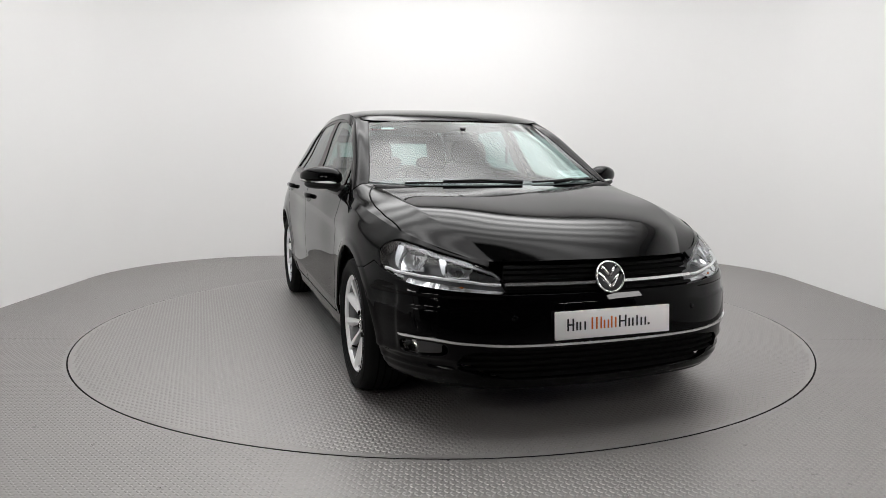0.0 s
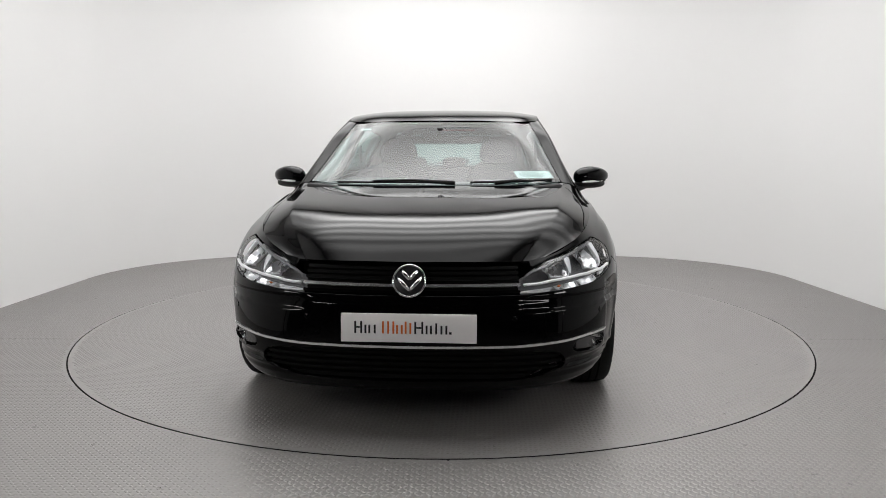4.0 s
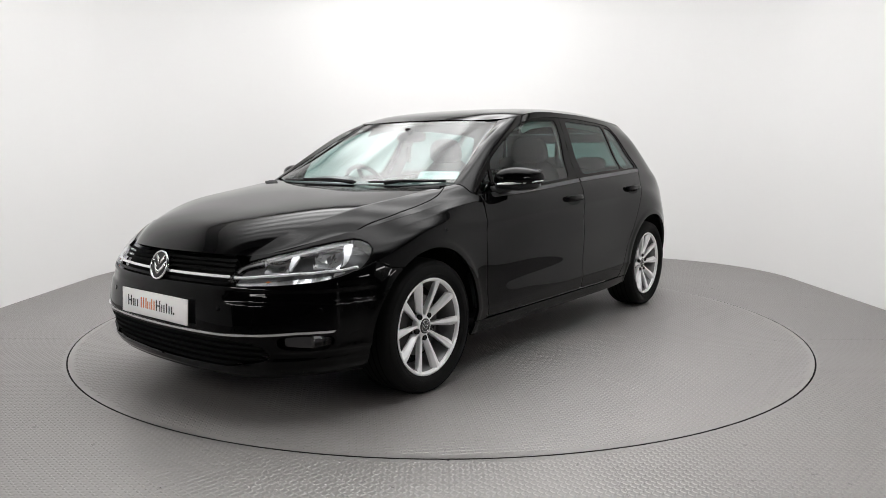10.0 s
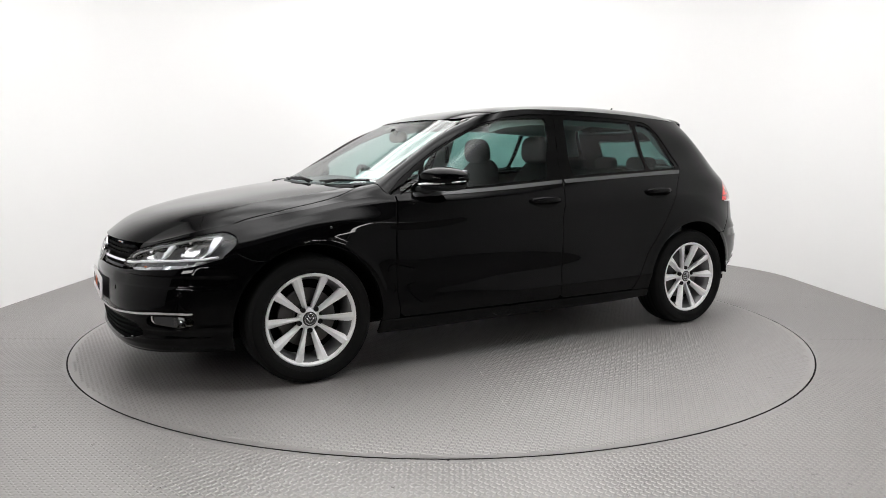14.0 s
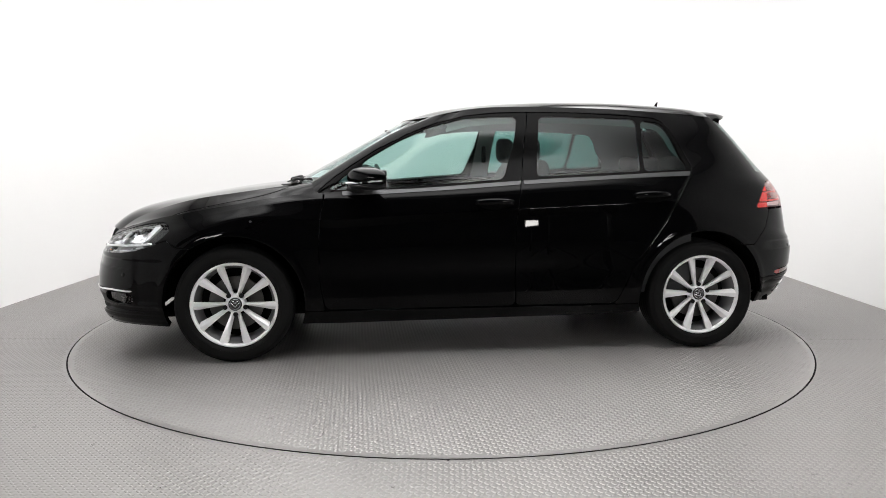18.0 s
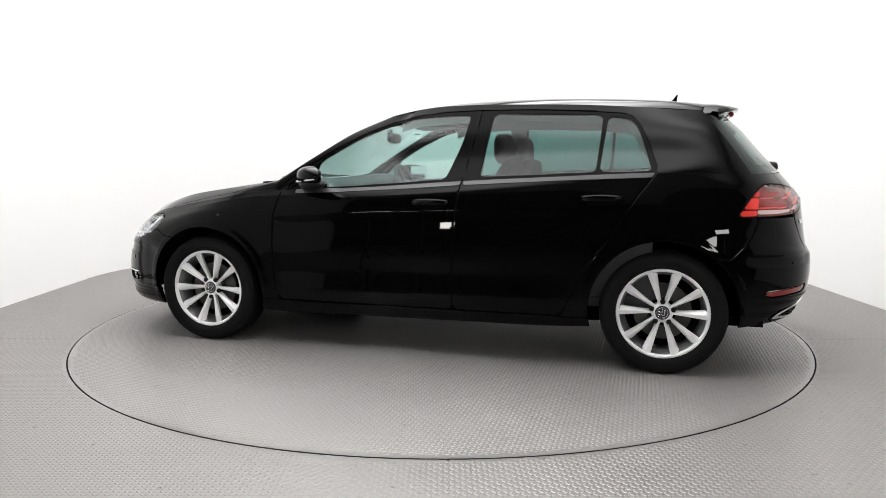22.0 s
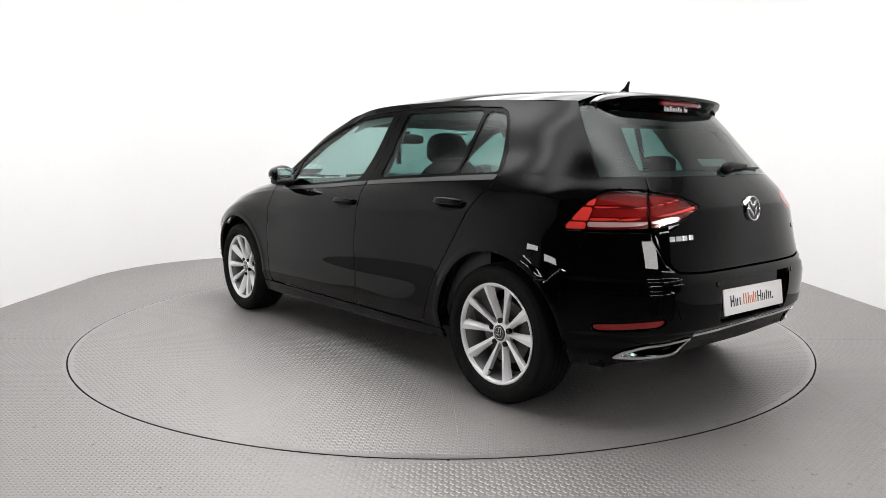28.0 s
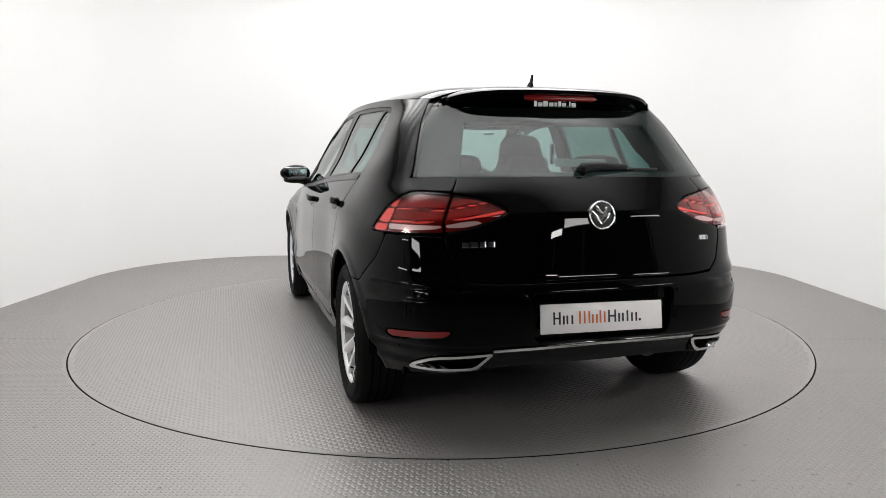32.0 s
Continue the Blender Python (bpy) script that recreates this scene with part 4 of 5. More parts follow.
def make_wheel():
    """One wheel with its axle along y, outer face towards +y, centred on the tyre's middle plane."""
    w = new("wheel")
    bm = bmesh.new()
    lathe_y(bm, [(.225, -.10), (.262, -.112), (.298, -.108), (.311, -.085), (.316, -.05), (.317, 0), (.316, .05), (.311, .085), (.304, .102), (.285, .112), (.262, .112), (.240, .104), (.228, .094)])
    tyre = part("tyre", sharpen(bm, 60), RUBBER, w)
    bm = bmesh.new()
    for r0 in (.250, .268, .284, .296):
        lathe_y(bm, [(r0 - .0016, .1105), (r0, .1138 if r0 < .29 else .1095), (r0 + .0016, .1105 if r0 < .29 else .104)], 72)
    part("sidewall_rib", bm, RUBBER, tyre)
    # tread grooves as thin raised rings, their shade given as a darker black
    bm = bmesh.new()
    for g in (-.05, -.017, .017, .05):
        lathe_y(bm, [(.3172, g - .004), (.3176, g), (.3172, g + .004)], 72)
    part("groove_shade", bm, UNDER, tyre)
    bm = bmesh.new()
    lathe_y(bm, [(.226, -.098), (.20, -.09), (.19, -.03), (.192, .03), (.205, .07), (.213, .084)])
    part("barrel", bm, ALLOY_DARK, w)
    bm = bmesh.new()
    lathe_y(bm, [(.211, .070), (.2125, .088), (.219, .097), (.228, .0985), (.231, .094), (.229, .085)])
    rim = part("rim", bm, ALLOY, w)
    # ten spokes, each a flat bright face with a lower facet along one side; neighbours are mirrored
    spoke_mesh = []
    for way in (1, -1):
        bm = bmesh.new()
        st = [(.036, .0095, .060, .03), (.066, .0098, .064, .03), (.105, .0122, .073, .03), (.150, .0163, .083, .028), (.190, .0205, .0905, .026), (.218, .0232, .0945, .02)]
        rings = []
        for r, h, f, th in st:
            rings.append([bm.verts.new((r, y_, z_ * way)) for y_, z_ in ((f - .024, -h * 1.25), (f - .012, -h * .95), (f - .0015, -h * .28), (f, -h * .18), (f - .002, h * .82), (f - .006, h * .95), (f - th, h * .8), (f - th - .004, -h * .9))])
        for a, b in zip(rings, rings[1:]):
            for i in range(8):
                j = (i + 1) % 8
                bm.faces.new((a[i], a[j], b[j], b[i]))
        bm.faces.new(rings[0][::-1])
        bm.faces.new(rings[-1])
        bmesh.ops.recalc_face_normals(bm, faces=bm.faces)
        ob = part("spoke", sharpen(bm, 22), ALLOY, w)
        spoke_mesh.append(ob.data)
        ob.matrix_basis = Matrix.Rotation(radians(0 if way > 0 else 34.5), 4, "Y")
    for k in range(2, 10):
        ob = new("spoke", spoke_mesh[k % 2])
        ob.parent = w
        ob.matrix_basis = Matrix.Rotation(radians(72 * (k // 2) + 34.5 * (k % 2)), 4, "Y")
    bm = bmesh.new()
    lathe_y(bm, [(.056, .030), (.054, .052), (.046, .063), (.036, .066)])
    part("hub", bm, ALLOY, w)
    bm = bmesh.new()
    lathe_y(bm, [(.0355, .060), (.0355, .0665), (.032, .0685), (.0001, .0695)], 32)
    cap = part("centre_cap", bm, mat_cap, w, "dark centre cap with a silver emblem")
    bm = bmesh.new()
    lathe_y(bm, [(.028, .0685), (.0285, .0705), (.0255, .0705), (.025, .069)], 32)
    for ax, az, bx, bz in EMBLEM:
        bar(bm, ax * .025, az * .025, bx * .025, bz * .025, .0026, .0695, .0712)
    part("emblem", bm, CHROME, cap)
    bolt = None
    for k in range(5):
        a = radians(72 * k + 90 + 36)
        if bolt is None:
            bm = bmesh.new()
            lathe_y(bm, [(.0125, .05), (.0125, .0655), (.0105, .067), (.0095, .063), (.0001, .062)], 12)
            ob = part("wheel_bolt", sharpen(bm), BLACK_PLASTIC, w)
            bolt = ob.data
        else:
            ob = new("wheel_bolt", bolt)
            ob.parent = w
        ob.matrix_basis = Matrix.Translation((.056 * math.cos(a), 0.002, .056 * math.sin(a)))
    bm = bmesh.new()
    lathe_y(bm, [(.07, .02), (.145, .02), (.145, 0), (.07, 0)], 48)
    part("brake_disc", sharpen(bm), STEEL, w)
    bm = bmesh.new()
    lathe_y(bm, [(.072, .045), (.075, .02)], 32)
    part("disc_bell", bm, CAST, w)
    bm = bmesh.new()
    lathe_y(bm, [(.19, -.02), (.02, -.022)], 32)
    part("splash_shield", bm, UNDER, w)
    bm = bmesh.new()
    tube(bm, [(.145, .06, -.125), (.135, .088, -.117)], .004, 8)
    part("valve", bm, BLACK_PLASTIC, w)
    return w


def bar(bm, ax, az, bx, bz, half, y0, y1):
    """A flat bar in the xz plane from a to b, from depth y0 to y1."""
    d = Vector((bx - ax, 0, bz - az)).normalized()
    n = Vector((d.z, 0, -d.x)) * half
    vs = [bm.verts.new((p[0] + sg * n.x, y, p[1] + sg * n.z)) for y in (y0, y1) for p in ((ax, az), (bx, bz)) for sg in (-1, 1)]
    for f in ((0, 1, 3, 2), (4, 6, 7, 5), (0, 2, 6, 4), (1, 5, 7, 3), (0, 4, 5, 1), (2, 3, 7, 6)):
        bm.faces.new([vs[i] for i in f])
    bmesh.ops.recalc_face_normals(bm, faces=bm.faces)


# plain chevron strokes inside a ring
EMBLEM = [(-.55, .72, 0, .10), (.55, .72, 0, .10), (-.86, .28, 0, -.62), (.86, .28, 0, -.62)]
mat_cap = mat("dark_cap", (0.02, 0.02, 0.022), 0.4)
first = make_wheel()
first.parent = car
first.matrix_basis = pose(WB, .765, WHEEL_Z)
for x, y, turn, spin in ((-WB, .755, 0, 36), (WB, -.765, 180, 10), (-WB, -.755, 180, 25)):
    copy_thing(first, pose(x, y, WHEEL_Z, 0, 0, turn) @ pose(0, 0, 0, 0, spin, 0))

# ---- car details: front ----
def skin_at(skin, p):
    k = skin.near(p)
    return Vector(skin.P[k]), Vector(skin.N[k])


def on_skin(p, n, up=(0, 0, 1)):
    """A frame on the skin: x along the surface to the viewer's right seen from outside, y up, z outward."""
    n = Vector(n).normalized()
    x = Vector(up).cross(n).normalized()
    y = n.cross(x)
    return Matrix.Translation(p) @ Matrix((x, y, n)).transposed().to_4x4()


def emblem(parent, p, n, r, label):
    """A chrome ring with plain chevrons on a dark disc."""
    m = on_skin(p, n)
    bm = bmesh.new()
    lathe(bm, [(r * .96, -.012), (r * .94, .004), (r * .90, .006), (.0001, .006)], 40, m)
    e = part("emblem", bm, mat_cap, parent, label)
    bm = bmesh.new()
    lathe(bm, [(r * 1.0, -.012), (r * 1.0, .006), (r * .97, .011), (r * .90, .011), (r * .875, .005)], 48, m)
    part("ring", bm, CHROME, e)
    for ax, az, bx, bz in EMBLEM:
        bm = bmesh.new()
        bar(bm, ax * r * .9, az * r * .9, bx * r * .9, bz * r * .9, r * .105, -.0095, -.004)
        bmesh.ops.transform(bm, matrix=m @ Matrix(((1, 0, 0, 0), (0, 0, 1, 0), (0, -1, 0, 0), (0, 0, 0, 1))), verts=bm.verts)
        part("chevron", sharpen(bm), CHROME, e)
    return e


# grille: dark backing, slats, chrome strip
grille = panel("grille", LOWER, f_max(grille_f, -head_f) - .004, UNDER, car, "black slatted grille with a chrome strip", both=True, offset=-.035, depth=0)
for z0 in (.628, .648, .668):
    panel("slat", LOWER, f_max(np.abs(lz - z0) - .0055, LW - w_in + .006, -head_f), UNDER, grille, both=True, offset=-.006, depth=.02)
panel("chrome_strip", LOWER, f_max(np.abs(lz - .602) - .0052, LW - w_in + .004), STRIP_CHROME, grille, "chrome strip", both=True, offset=.004, depth=.015)
panel("lower_bar", LOWER, f_max(np.abs(lz - .579) - .0055, LW - w_in + .006), BLACK_GLOSS, grille, both=True, offset=-.004, depth=.02)
fp, fn = skin_at(LOWER, (2.13, 0, .62))
emblem(car, fp + Vector((.006, 0, 0)), (1, 0, .32), .0655, "round chrome emblem on the grille")
# lower intake
intake = panel("lower_intake", LOWER, low_grille_f - .004, UNDER, bumper_f, "black lower intake with slats", both=True, offset=-.045, depth=0)
for z0 in (.243, .268, .293, .318, .340):
    panel("slat", LOWER, f_max(np.abs(lz - z0) - .006, low_grille_f + .002), UNDER, intake, both=True, offset=-.012, depth=.02)
CHR = [(-1, .369), (.22, .370), (.43, .372), (.61, .378), (.74, .386), (.905, .385)]
strip_z = np.interp(LW, [c[0] for c in CHR], [c[1] for c in CHR])
panel("chrome_strip", LOWER, f_max(np.abs(lz - strip_z) - .0048, LW - .90), STRIP_CHROME, bumper_f, "curved chrome strip", both=True, offset=.006, depth=.016)
FOG_GREY = mat("dark_gloss_fog_trim", (0.05, 0.05, 0.052), 0.2, 0.3)


def dot(name, skin, p, r, material, parent, h=.002):
    q, n = skin_at(skin, p)
    bm = bmesh.new()
    lathe(bm, [(r, -.004), (r, h * .6), (r * .85, h), (.0001, h)], 18, on_skin(q, n))
    return part(name, bm, material, parent)


for s in (1, -1):
    panel("fog_recess", LOWER, fog_f - .004, UNDER, bumper_f, side=s, offset=-.04, depth=0)
    fog = panel("fog_lamp", LOWER, f_max(fog_f + .004, -(LW - .80)), LENS, bumper_f, "clear fog lamp", side=s, offset=-.008, depth=0)
    panel("fog_trim", LOWER, f_max(fog_f + .006, .70 - LW, LW - .815), FOG_GREY, bumper_f, "dark glossy fog lamp trim", side=s, offset=-.014, depth=.012)
    q, n = skin_at(LOWER, (1.884, .771, .347))
    m = Matrix.Diagonal((1, s, 1, 1)) @ on_skin(q - n * .03, Vector((1, .35, 0)))
    bm = bmesh.new()
    lathe(bm, [(.034, .024), (.027, .008), (.0001, 0)], 24, m)
    part("reflector", bm, CHROME, fog)
    for p in ((1.90, .76, .47), (2.115, .40, .475)):
        dot("parking_sensor", LOWER, (p[0], p[1] * 1, p[2]), .011, PAINT, bumper_f).matrix_basis = Matrix.Diagonal((1, s, 1, 1))


def plate(name, centre, face, tilt, label):
    """A white show plate with plain printed bars in black and orange."""
    m = Matrix.Translation(centre) @ Matrix.Rotation(radians(90 if face > 0 else -90), 4, "Z") @ pose(0, 0, 0, 90 + tilt[0], 0, 0) @ pose(0, 0, 0, 0, 0, tilt[1])
    bm = bmesh.new()
    box(bm, 0, 0, 0, .52, .111, .006, m, .0025)
    pl = part(name, bm, PLATE_WHITE, car, label)
    # each printed sign as plain strokes: f a frame, i one upright, w three uprights, d a dot
    pen = .0072
    x = -.2095
    for ink, name_b, signs in ((INK, "black_bar", (("f", .034, .047), ("f", .026, .033), ("s", .020, .033))), (ORANGE, "orange_bar", (("w", .047, .047), ("f", .029, .033), ("i", .008, .047), ("t", .018, .042))),
                               (INK, "black_bar", (("n", .038, .047), ("u", .028, .033), ("t", .018, .042), ("f", .030, .033), ("d", .009, .009)))):
        for sign, wide, high in signs:
            up, flat = [], []
            if sign in "fnu":
                up = [pen / 2 + .002, wide - pen / 2 - .002]
            elif sign == "w":
                up = [pen / 2, wide / 2, wide - pen / 2]
            else:
                up = [wide / 2]
            if sign in "fn" and high > .04:
                flat = (high / 2,)
            bm = bmesh.new()
            for u in up:
                box(bm, x + u, high / 2 - .0215, .0034, pen if sign != "d" else wide, high, .0012, m)
            for f in flat:
                box(bm, x + wide / 2, f - .0215, .0035, wide - (pen * 1.1 if sign in "fnuw" else 0), pen * .85, .0012, m)
            part(name_b, bm, ink, pl, smooth=False)
            x += wide + .0052
        x += .013 if ink is INK and x < -.05 else -.001
    return pl


plate("front_plate", (2.178, 0, .446), 1, (-3, 0), "white show plate with black and orange bars")
plate("rear_plate", (-2.062, .002, .488), -1, (-8, -1.0), "white show plate with black and orange bars")

def flipped(ob, s):
    """Mirrors a part's mesh to the car's other side, with its faces turned right way out."""
    if s < 0:
        bmx = bmesh.new()
        bmx.from_mesh(ob.data)
        bmesh.ops.transform(bmx, matrix=Matrix.Diagonal((1, -1, 1, 1)), verts=bmx.verts)
        bmesh.ops.reverse_faces(bmx, faces=bmx.faces)
        bmx.to_mesh(ob.data)
        bmx.free()
    return ob


# headlights
DRL = [(w_in - .01, .6005), (.58, .610), (.724, .621), (.924, .633), (1.03, .648)]
drl_z = np.interp(LW, [c[0] for c in DRL], [c[1] for c in DRL])
AMBER = mat("amber_lens", (0.75, 0.20, 0.04), 0.25, 0, 0.5)
LAMP_WHITE = mat("frosted_lamp", (0.95, 0.95, 0.96), 0.4, 0.0)
LAMP_DARK = wear(mat("grey_lamp_housing", (0.13, 0.13, 0.135), 0.35, 0.3), 20.0, 0.2)
CELLS = ([(.79, .652), (.815, .722), (.955, .729), (.914, .640)], [(.58, .632), (.567, .678), (.688, .694), (.672, .630)])
PLATES = ([(.955, .735), (1.008, .735), (.94, .657), (.921, .646)], [(.690, .692), (.728, .697), (.690, .637), (.678, .632)])


def skin_wz(w, z):
    k = int(np.argmin((LW - w) ** 2 + (lz - z) ** 2))
    return Vector(LOWER.P[k]), Vector(LOWER.N[k])


def facets(quad, seed, nu=6, nv=4, lean=.030, bowl=.030):
    """A bowl of small mirror facets, each tilted a little its own way, behind the quad given on the skin."""
    rnd = random.Random(seed)
    quad = [Vector(c) for c in quad]
    bm = bmesh.new()
    for i in range(nu):
        for k in range(nv):
            tip = Vector((rnd.uniform(-.007, .007), rnd.uniform(-.004, .004), 0))
            vs = []
            for du, dv in ((0, 0), (1, 0), (1, 1), (0, 1)):
                u, v = (i + du) / nu, (k + dv) / nv
                q = (quad[0] * (1 - v) + quad[1] * v) * (1 - u) + (quad[3] * (1 - v) + quad[2] * v) * u
                c, n = skin_wz(q[0], q[1])
                deep = .016 + lean * v + bowl * (1 - (2 * u - 1) ** 2) * (1 - .6 * (2 * v - 1) ** 2)
                vs.append(bm.verts.new(c - n * (deep + tip.x * (du - .5) + tip.y * (dv - .5))))
            bm.faces.new(vs)
    bmesh.ops.recalc_face_normals(bm, faces=bm.faces)
    return bm


for s in (1, -1):
    lamp = panel("headlight", LOWER, head_f - .002, LAMP_DARK, car, "clear headlight with chrome reflectors and a light strip", side=s, offset=-.060, depth=0)
    panel("lens", LOWER, head_f + GAPH, LENS, lamp, side=s, depth=.01)
    bm = bmesh.new()
    pipe = []
    for wv in np.linspace(w_in + .012, 1.0, 34):
        c, n_ = skin_wz(wv, float(np.interp(wv, [d[0] for d in DRL], [d[1] for d in DRL])))
        pipe.append(c - n_ * .0055)
    for _ in range(3):
        pipe = [pipe[0]] + [(a + b * 2 + c) / 4 for a, b, c in zip(pipe, pipe[1:], pipe[2:])] + [pipe[-1]]
    tube(bm, pipe, .0062, 8)
    flipped(part("light_strip", bm, LAMP_WHITE, lamp, "white light strip"), s)
    low = f_max(lz - drl_z + .008, head_f + .008)
    panel("indicator", LOWER, f_max(low, np.abs(LW - .607) - .010, np.abs(lz - .593) - .004), AMBER, lamp, "small amber indicator", side=s, offset=-.010, depth=.004)
    panel("lower_lamp", LOWER, f_max(low, LW - .885), FROST, lamp, "ribbed clear lower lamp", side=s, offset=-.046, depth=.01)
    panel("side_lamp", LOWER, f_max(low, .888 - LW, LW - .945), FROST, lamp, "bright pale side lamp", side=s, offset=-.010, depth=.012)
    for k in range(4):
        panel("rib", LOWER, f_max(low + .002, np.abs(LW - .64 - .066 * k) - .0030), FROST, lamp, side=s, offset=-.018, depth=.006)
    band = [(.60, .580), (.60, .602), (.884, .620), (.884, .590)]
    flipped(part("rib_reflector", facets(band, 11, 18, 1, .022, .004), BRIGHT_CHROME, lamp, "ribbed chrome lower reflector", smooth=False), s)
    panel("upper_trim", LOWER, f_max(head_f + .004, -(head_f + .012), drl_z + .020 - lz, LW - .985), mat_trim, lamp, side=s, offset=-.012, depth=.006)
    for k, quad in enumerate(CELLS):
        cell = inside(quad, LW, lz)
        bowl = flipped(part("reflector", facets(quad, 5 + k), BRIGHT_CHROME, lamp, "faceted chrome reflector", smooth=False), s)
        panel("bezel", LOWER, f_max(cell - .0055, -cell + .001), CHROME_DIM, lamp, side=s, offset=-.014, depth=.012)
        panel("chrome_fin", LOWER, inside(PLATES[k], LW, lz), FROST, lamp, "bright chrome plate", side=s, offset=-.013, depth=.012)

# bonnet shut line trim and cowl
bm = bmesh.new()
n = 24
cw = [cubic(np.arange(4), np.array(COWL[:4]), np.array([2.8 * i / n]))[0] for i in range(n + 1)]
full = [(c[0], -c[1], c[2]) for c in cw[::-1]] + [tuple(c) for c in cw[1:]]
a = [bm.verts.new((x + .09, y * 1.01, z - .008)) for x, y, z in full]
b = [bm.verts.new((x - .012, y, z - .002)) for x, y, z in full]
c = [bm.verts.new((x + .10, y * 1.01, z - .05)) for x, y, z in full]
for i in range(len(full) - 1):
    bm.faces.new((a[i], a[i + 1], b[i + 1], b[i]))
    bm.faces.new((c[i], c[i + 1], a[i + 1], a[i]))
bmesh.ops.recalc_face_normals(bm, faces=bm.faces)
part("cowl_panel", bm, BLACK_PLASTIC, car)
for pts, piv in (([(.985, -.52, .962), (1.018, -.32, .962), (1.030, -.10, .963), (1.036, .12, .960)], (1.045, .12, .948)), ([(.905, .640, .975), (.945, .54, .972), (.99, .40, .967), (1.016, .20, .962)], (1.02, .33, .948))):
    bm = bmesh.new()
    tube(bm, [(x, y, z) for x, y, z in pts], .0055, 6)
    wb = part("wiper_blade", bm, BLACK_PLASTIC, car)
    bm = bmesh.new()
    tube(bm, [(piv[0] + .01, piv[1], piv[2] + .012), (piv[0] - .02, (piv[1] + pts[1][1]) / 2, .973), (pts[1][0] + .004, pts[1][1], .971)], [.012, .008, .005], 6)
    part("wiper_arm", bm, BLACK_PLASTIC, wb)


# ---- mirrors and handles ----
def shell(bm, centre, size, power=2.6, cut=None, seg=28, rings=18, shape=None):
    """A rounded block: a superellipsoid, optionally shaped by a function of its unit point."""
    grid = []
    for i in range(rings + 1):
        lat = -math.pi / 2 + math.pi * i / rings
        row = []
        for j in range(seg):
            lon = 2 * math.pi * j / seg
            e = 2 / power
            f = lambda v: math.copysign(abs(v) ** e, v)
            p = Vector((f(math.cos(lat)) * f(math.cos(lon)), f(math.cos(lat)) * f(math.sin(lon)), f(math.sin(lat))))
            if shape:
                p = shape(p)
            row.append(bm.verts.new((centre[0] + p.x * size[0], centre[1] + p.y * size[1], centre[2] + p.z * size[2])))
        grid.append(row)
    for a, b in zip(grid, grid[1:]):
        for j in range(seg):
            k = (j + 1) % seg
            bm.faces.new((a[j], a[k], b[k], b[j]))
    bmesh.ops.remove_doubles(bm, verts=bm.verts, dist=1e-5)
    bmesh.ops.recalc_face_normals(bm, faces=bm.faces)


MIRROR_GLASS = mat("mirror_glass", (0.75, 0.78, 0.8), 0.03, 1.0)


def mirror_shape(p):
    # blunt towards the back, rounded nose, lower towards the tip
    x = p.x * (1.0 if p.x > 0 else .50)
    z = p.z * (1.0 - .22 * max(p.y, 0))
    return Vector((x - .12 * max(p.y, 0) ** 2, p.y, z + .05 * p.y))


def swept(bm):
    """Leans a mirror part back towards its tip."""
    for v in bm.verts:
        v.co.x -= .52 * (v.co.y - .885)
    return bm


for s in (1, -1):
    bm = bmesh.new()
    shell(bm, (.592, .893, .988), (.098, .108, .058), 2.4, shape=mirror_shape)
    mir = flipped(part("door_mirror", swept(bm), PAINT, car, "black door mirror with an indicator strip"), s)
    bm = bmesh.new()
    box(bm, .5430, .892, .986, .003, .150, .086, None, .0012)
    flipped(part("mirror_glass", swept(bm), MIRROR_GLASS, mir), s)
    bm = bmesh.new()
    tube(bm, [(.712, .830, .957), (.700, .858, .958), (.672, .900, .961), (.630, .945, .965), (.575, .985, .971), (.525, .996, .975)], [.004, .0065, .0068, .0065, .0055, .004], 8)
    flipped(part("indicator_strip", bm, LAMP_WHITE, mir, "clear indicator strip"), s)
    bm = bmesh.new()
    shell(bm, (.596, .884, .946), (.082, .094, .026), 2.4)
    flipped(part("lower_shell", swept(bm), BLACK_PLASTIC, mir), s)
    bm = bmesh.new()
    tube(bm, [(.69, .778, .915), (.665, .805, .922), (.62, .85, .935)], [.028, .024, .022], 10)
    flipped(part("arm", bm, BLACK_PLASTIC, mir), s)
    for x0, zc, dparent in ((-.093, .851, doors[s][0]), (-.993, .886, doors[s][1])):
        # a duller black ellipse on the door paints the shaded hollow behind the handle
        cup_f = np.hypot((lx - x0) / .085, (lz - zc + .012) / .028) - 1
        panel("cup_shade", LOWER, cup_f * .04, BLACK_GLOSS, dparent, side=s, offset=.0012, depth=.003)
        hm = []
        for t in np.linspace(-1, 1, 13):
            px = x0 - t * .103
            qq, _ = skin_at(LOWER, (px, .866, zc))
            out = .004 + .024 * (1 - abs(t) ** 4)
            hm.append((float(px), float(qq.y + out), float(zc + .006 - .003 * t * t)))
        bm = bmesh.new()
        rings = tube(bm, hm, [float(.0085 + .003 * (1 - abs(t) ** 3)) for t in np.linspace(-1, 1, 13)], 10)
        for v in bm.verts:
            v.co.z = zc + .006 + (v.co.z - zc - .006) * 1.55
        bmesh.ops.recalc_face_normals(bm, faces=bm.faces)
        flipped(part("handle", bm, PAINT, dparent), s)
# painted black dot in place of a dark spot mirrored in the wing
dot("mirrored_dot", LOWER, (1.208, .874, .757), .007, INK, car)

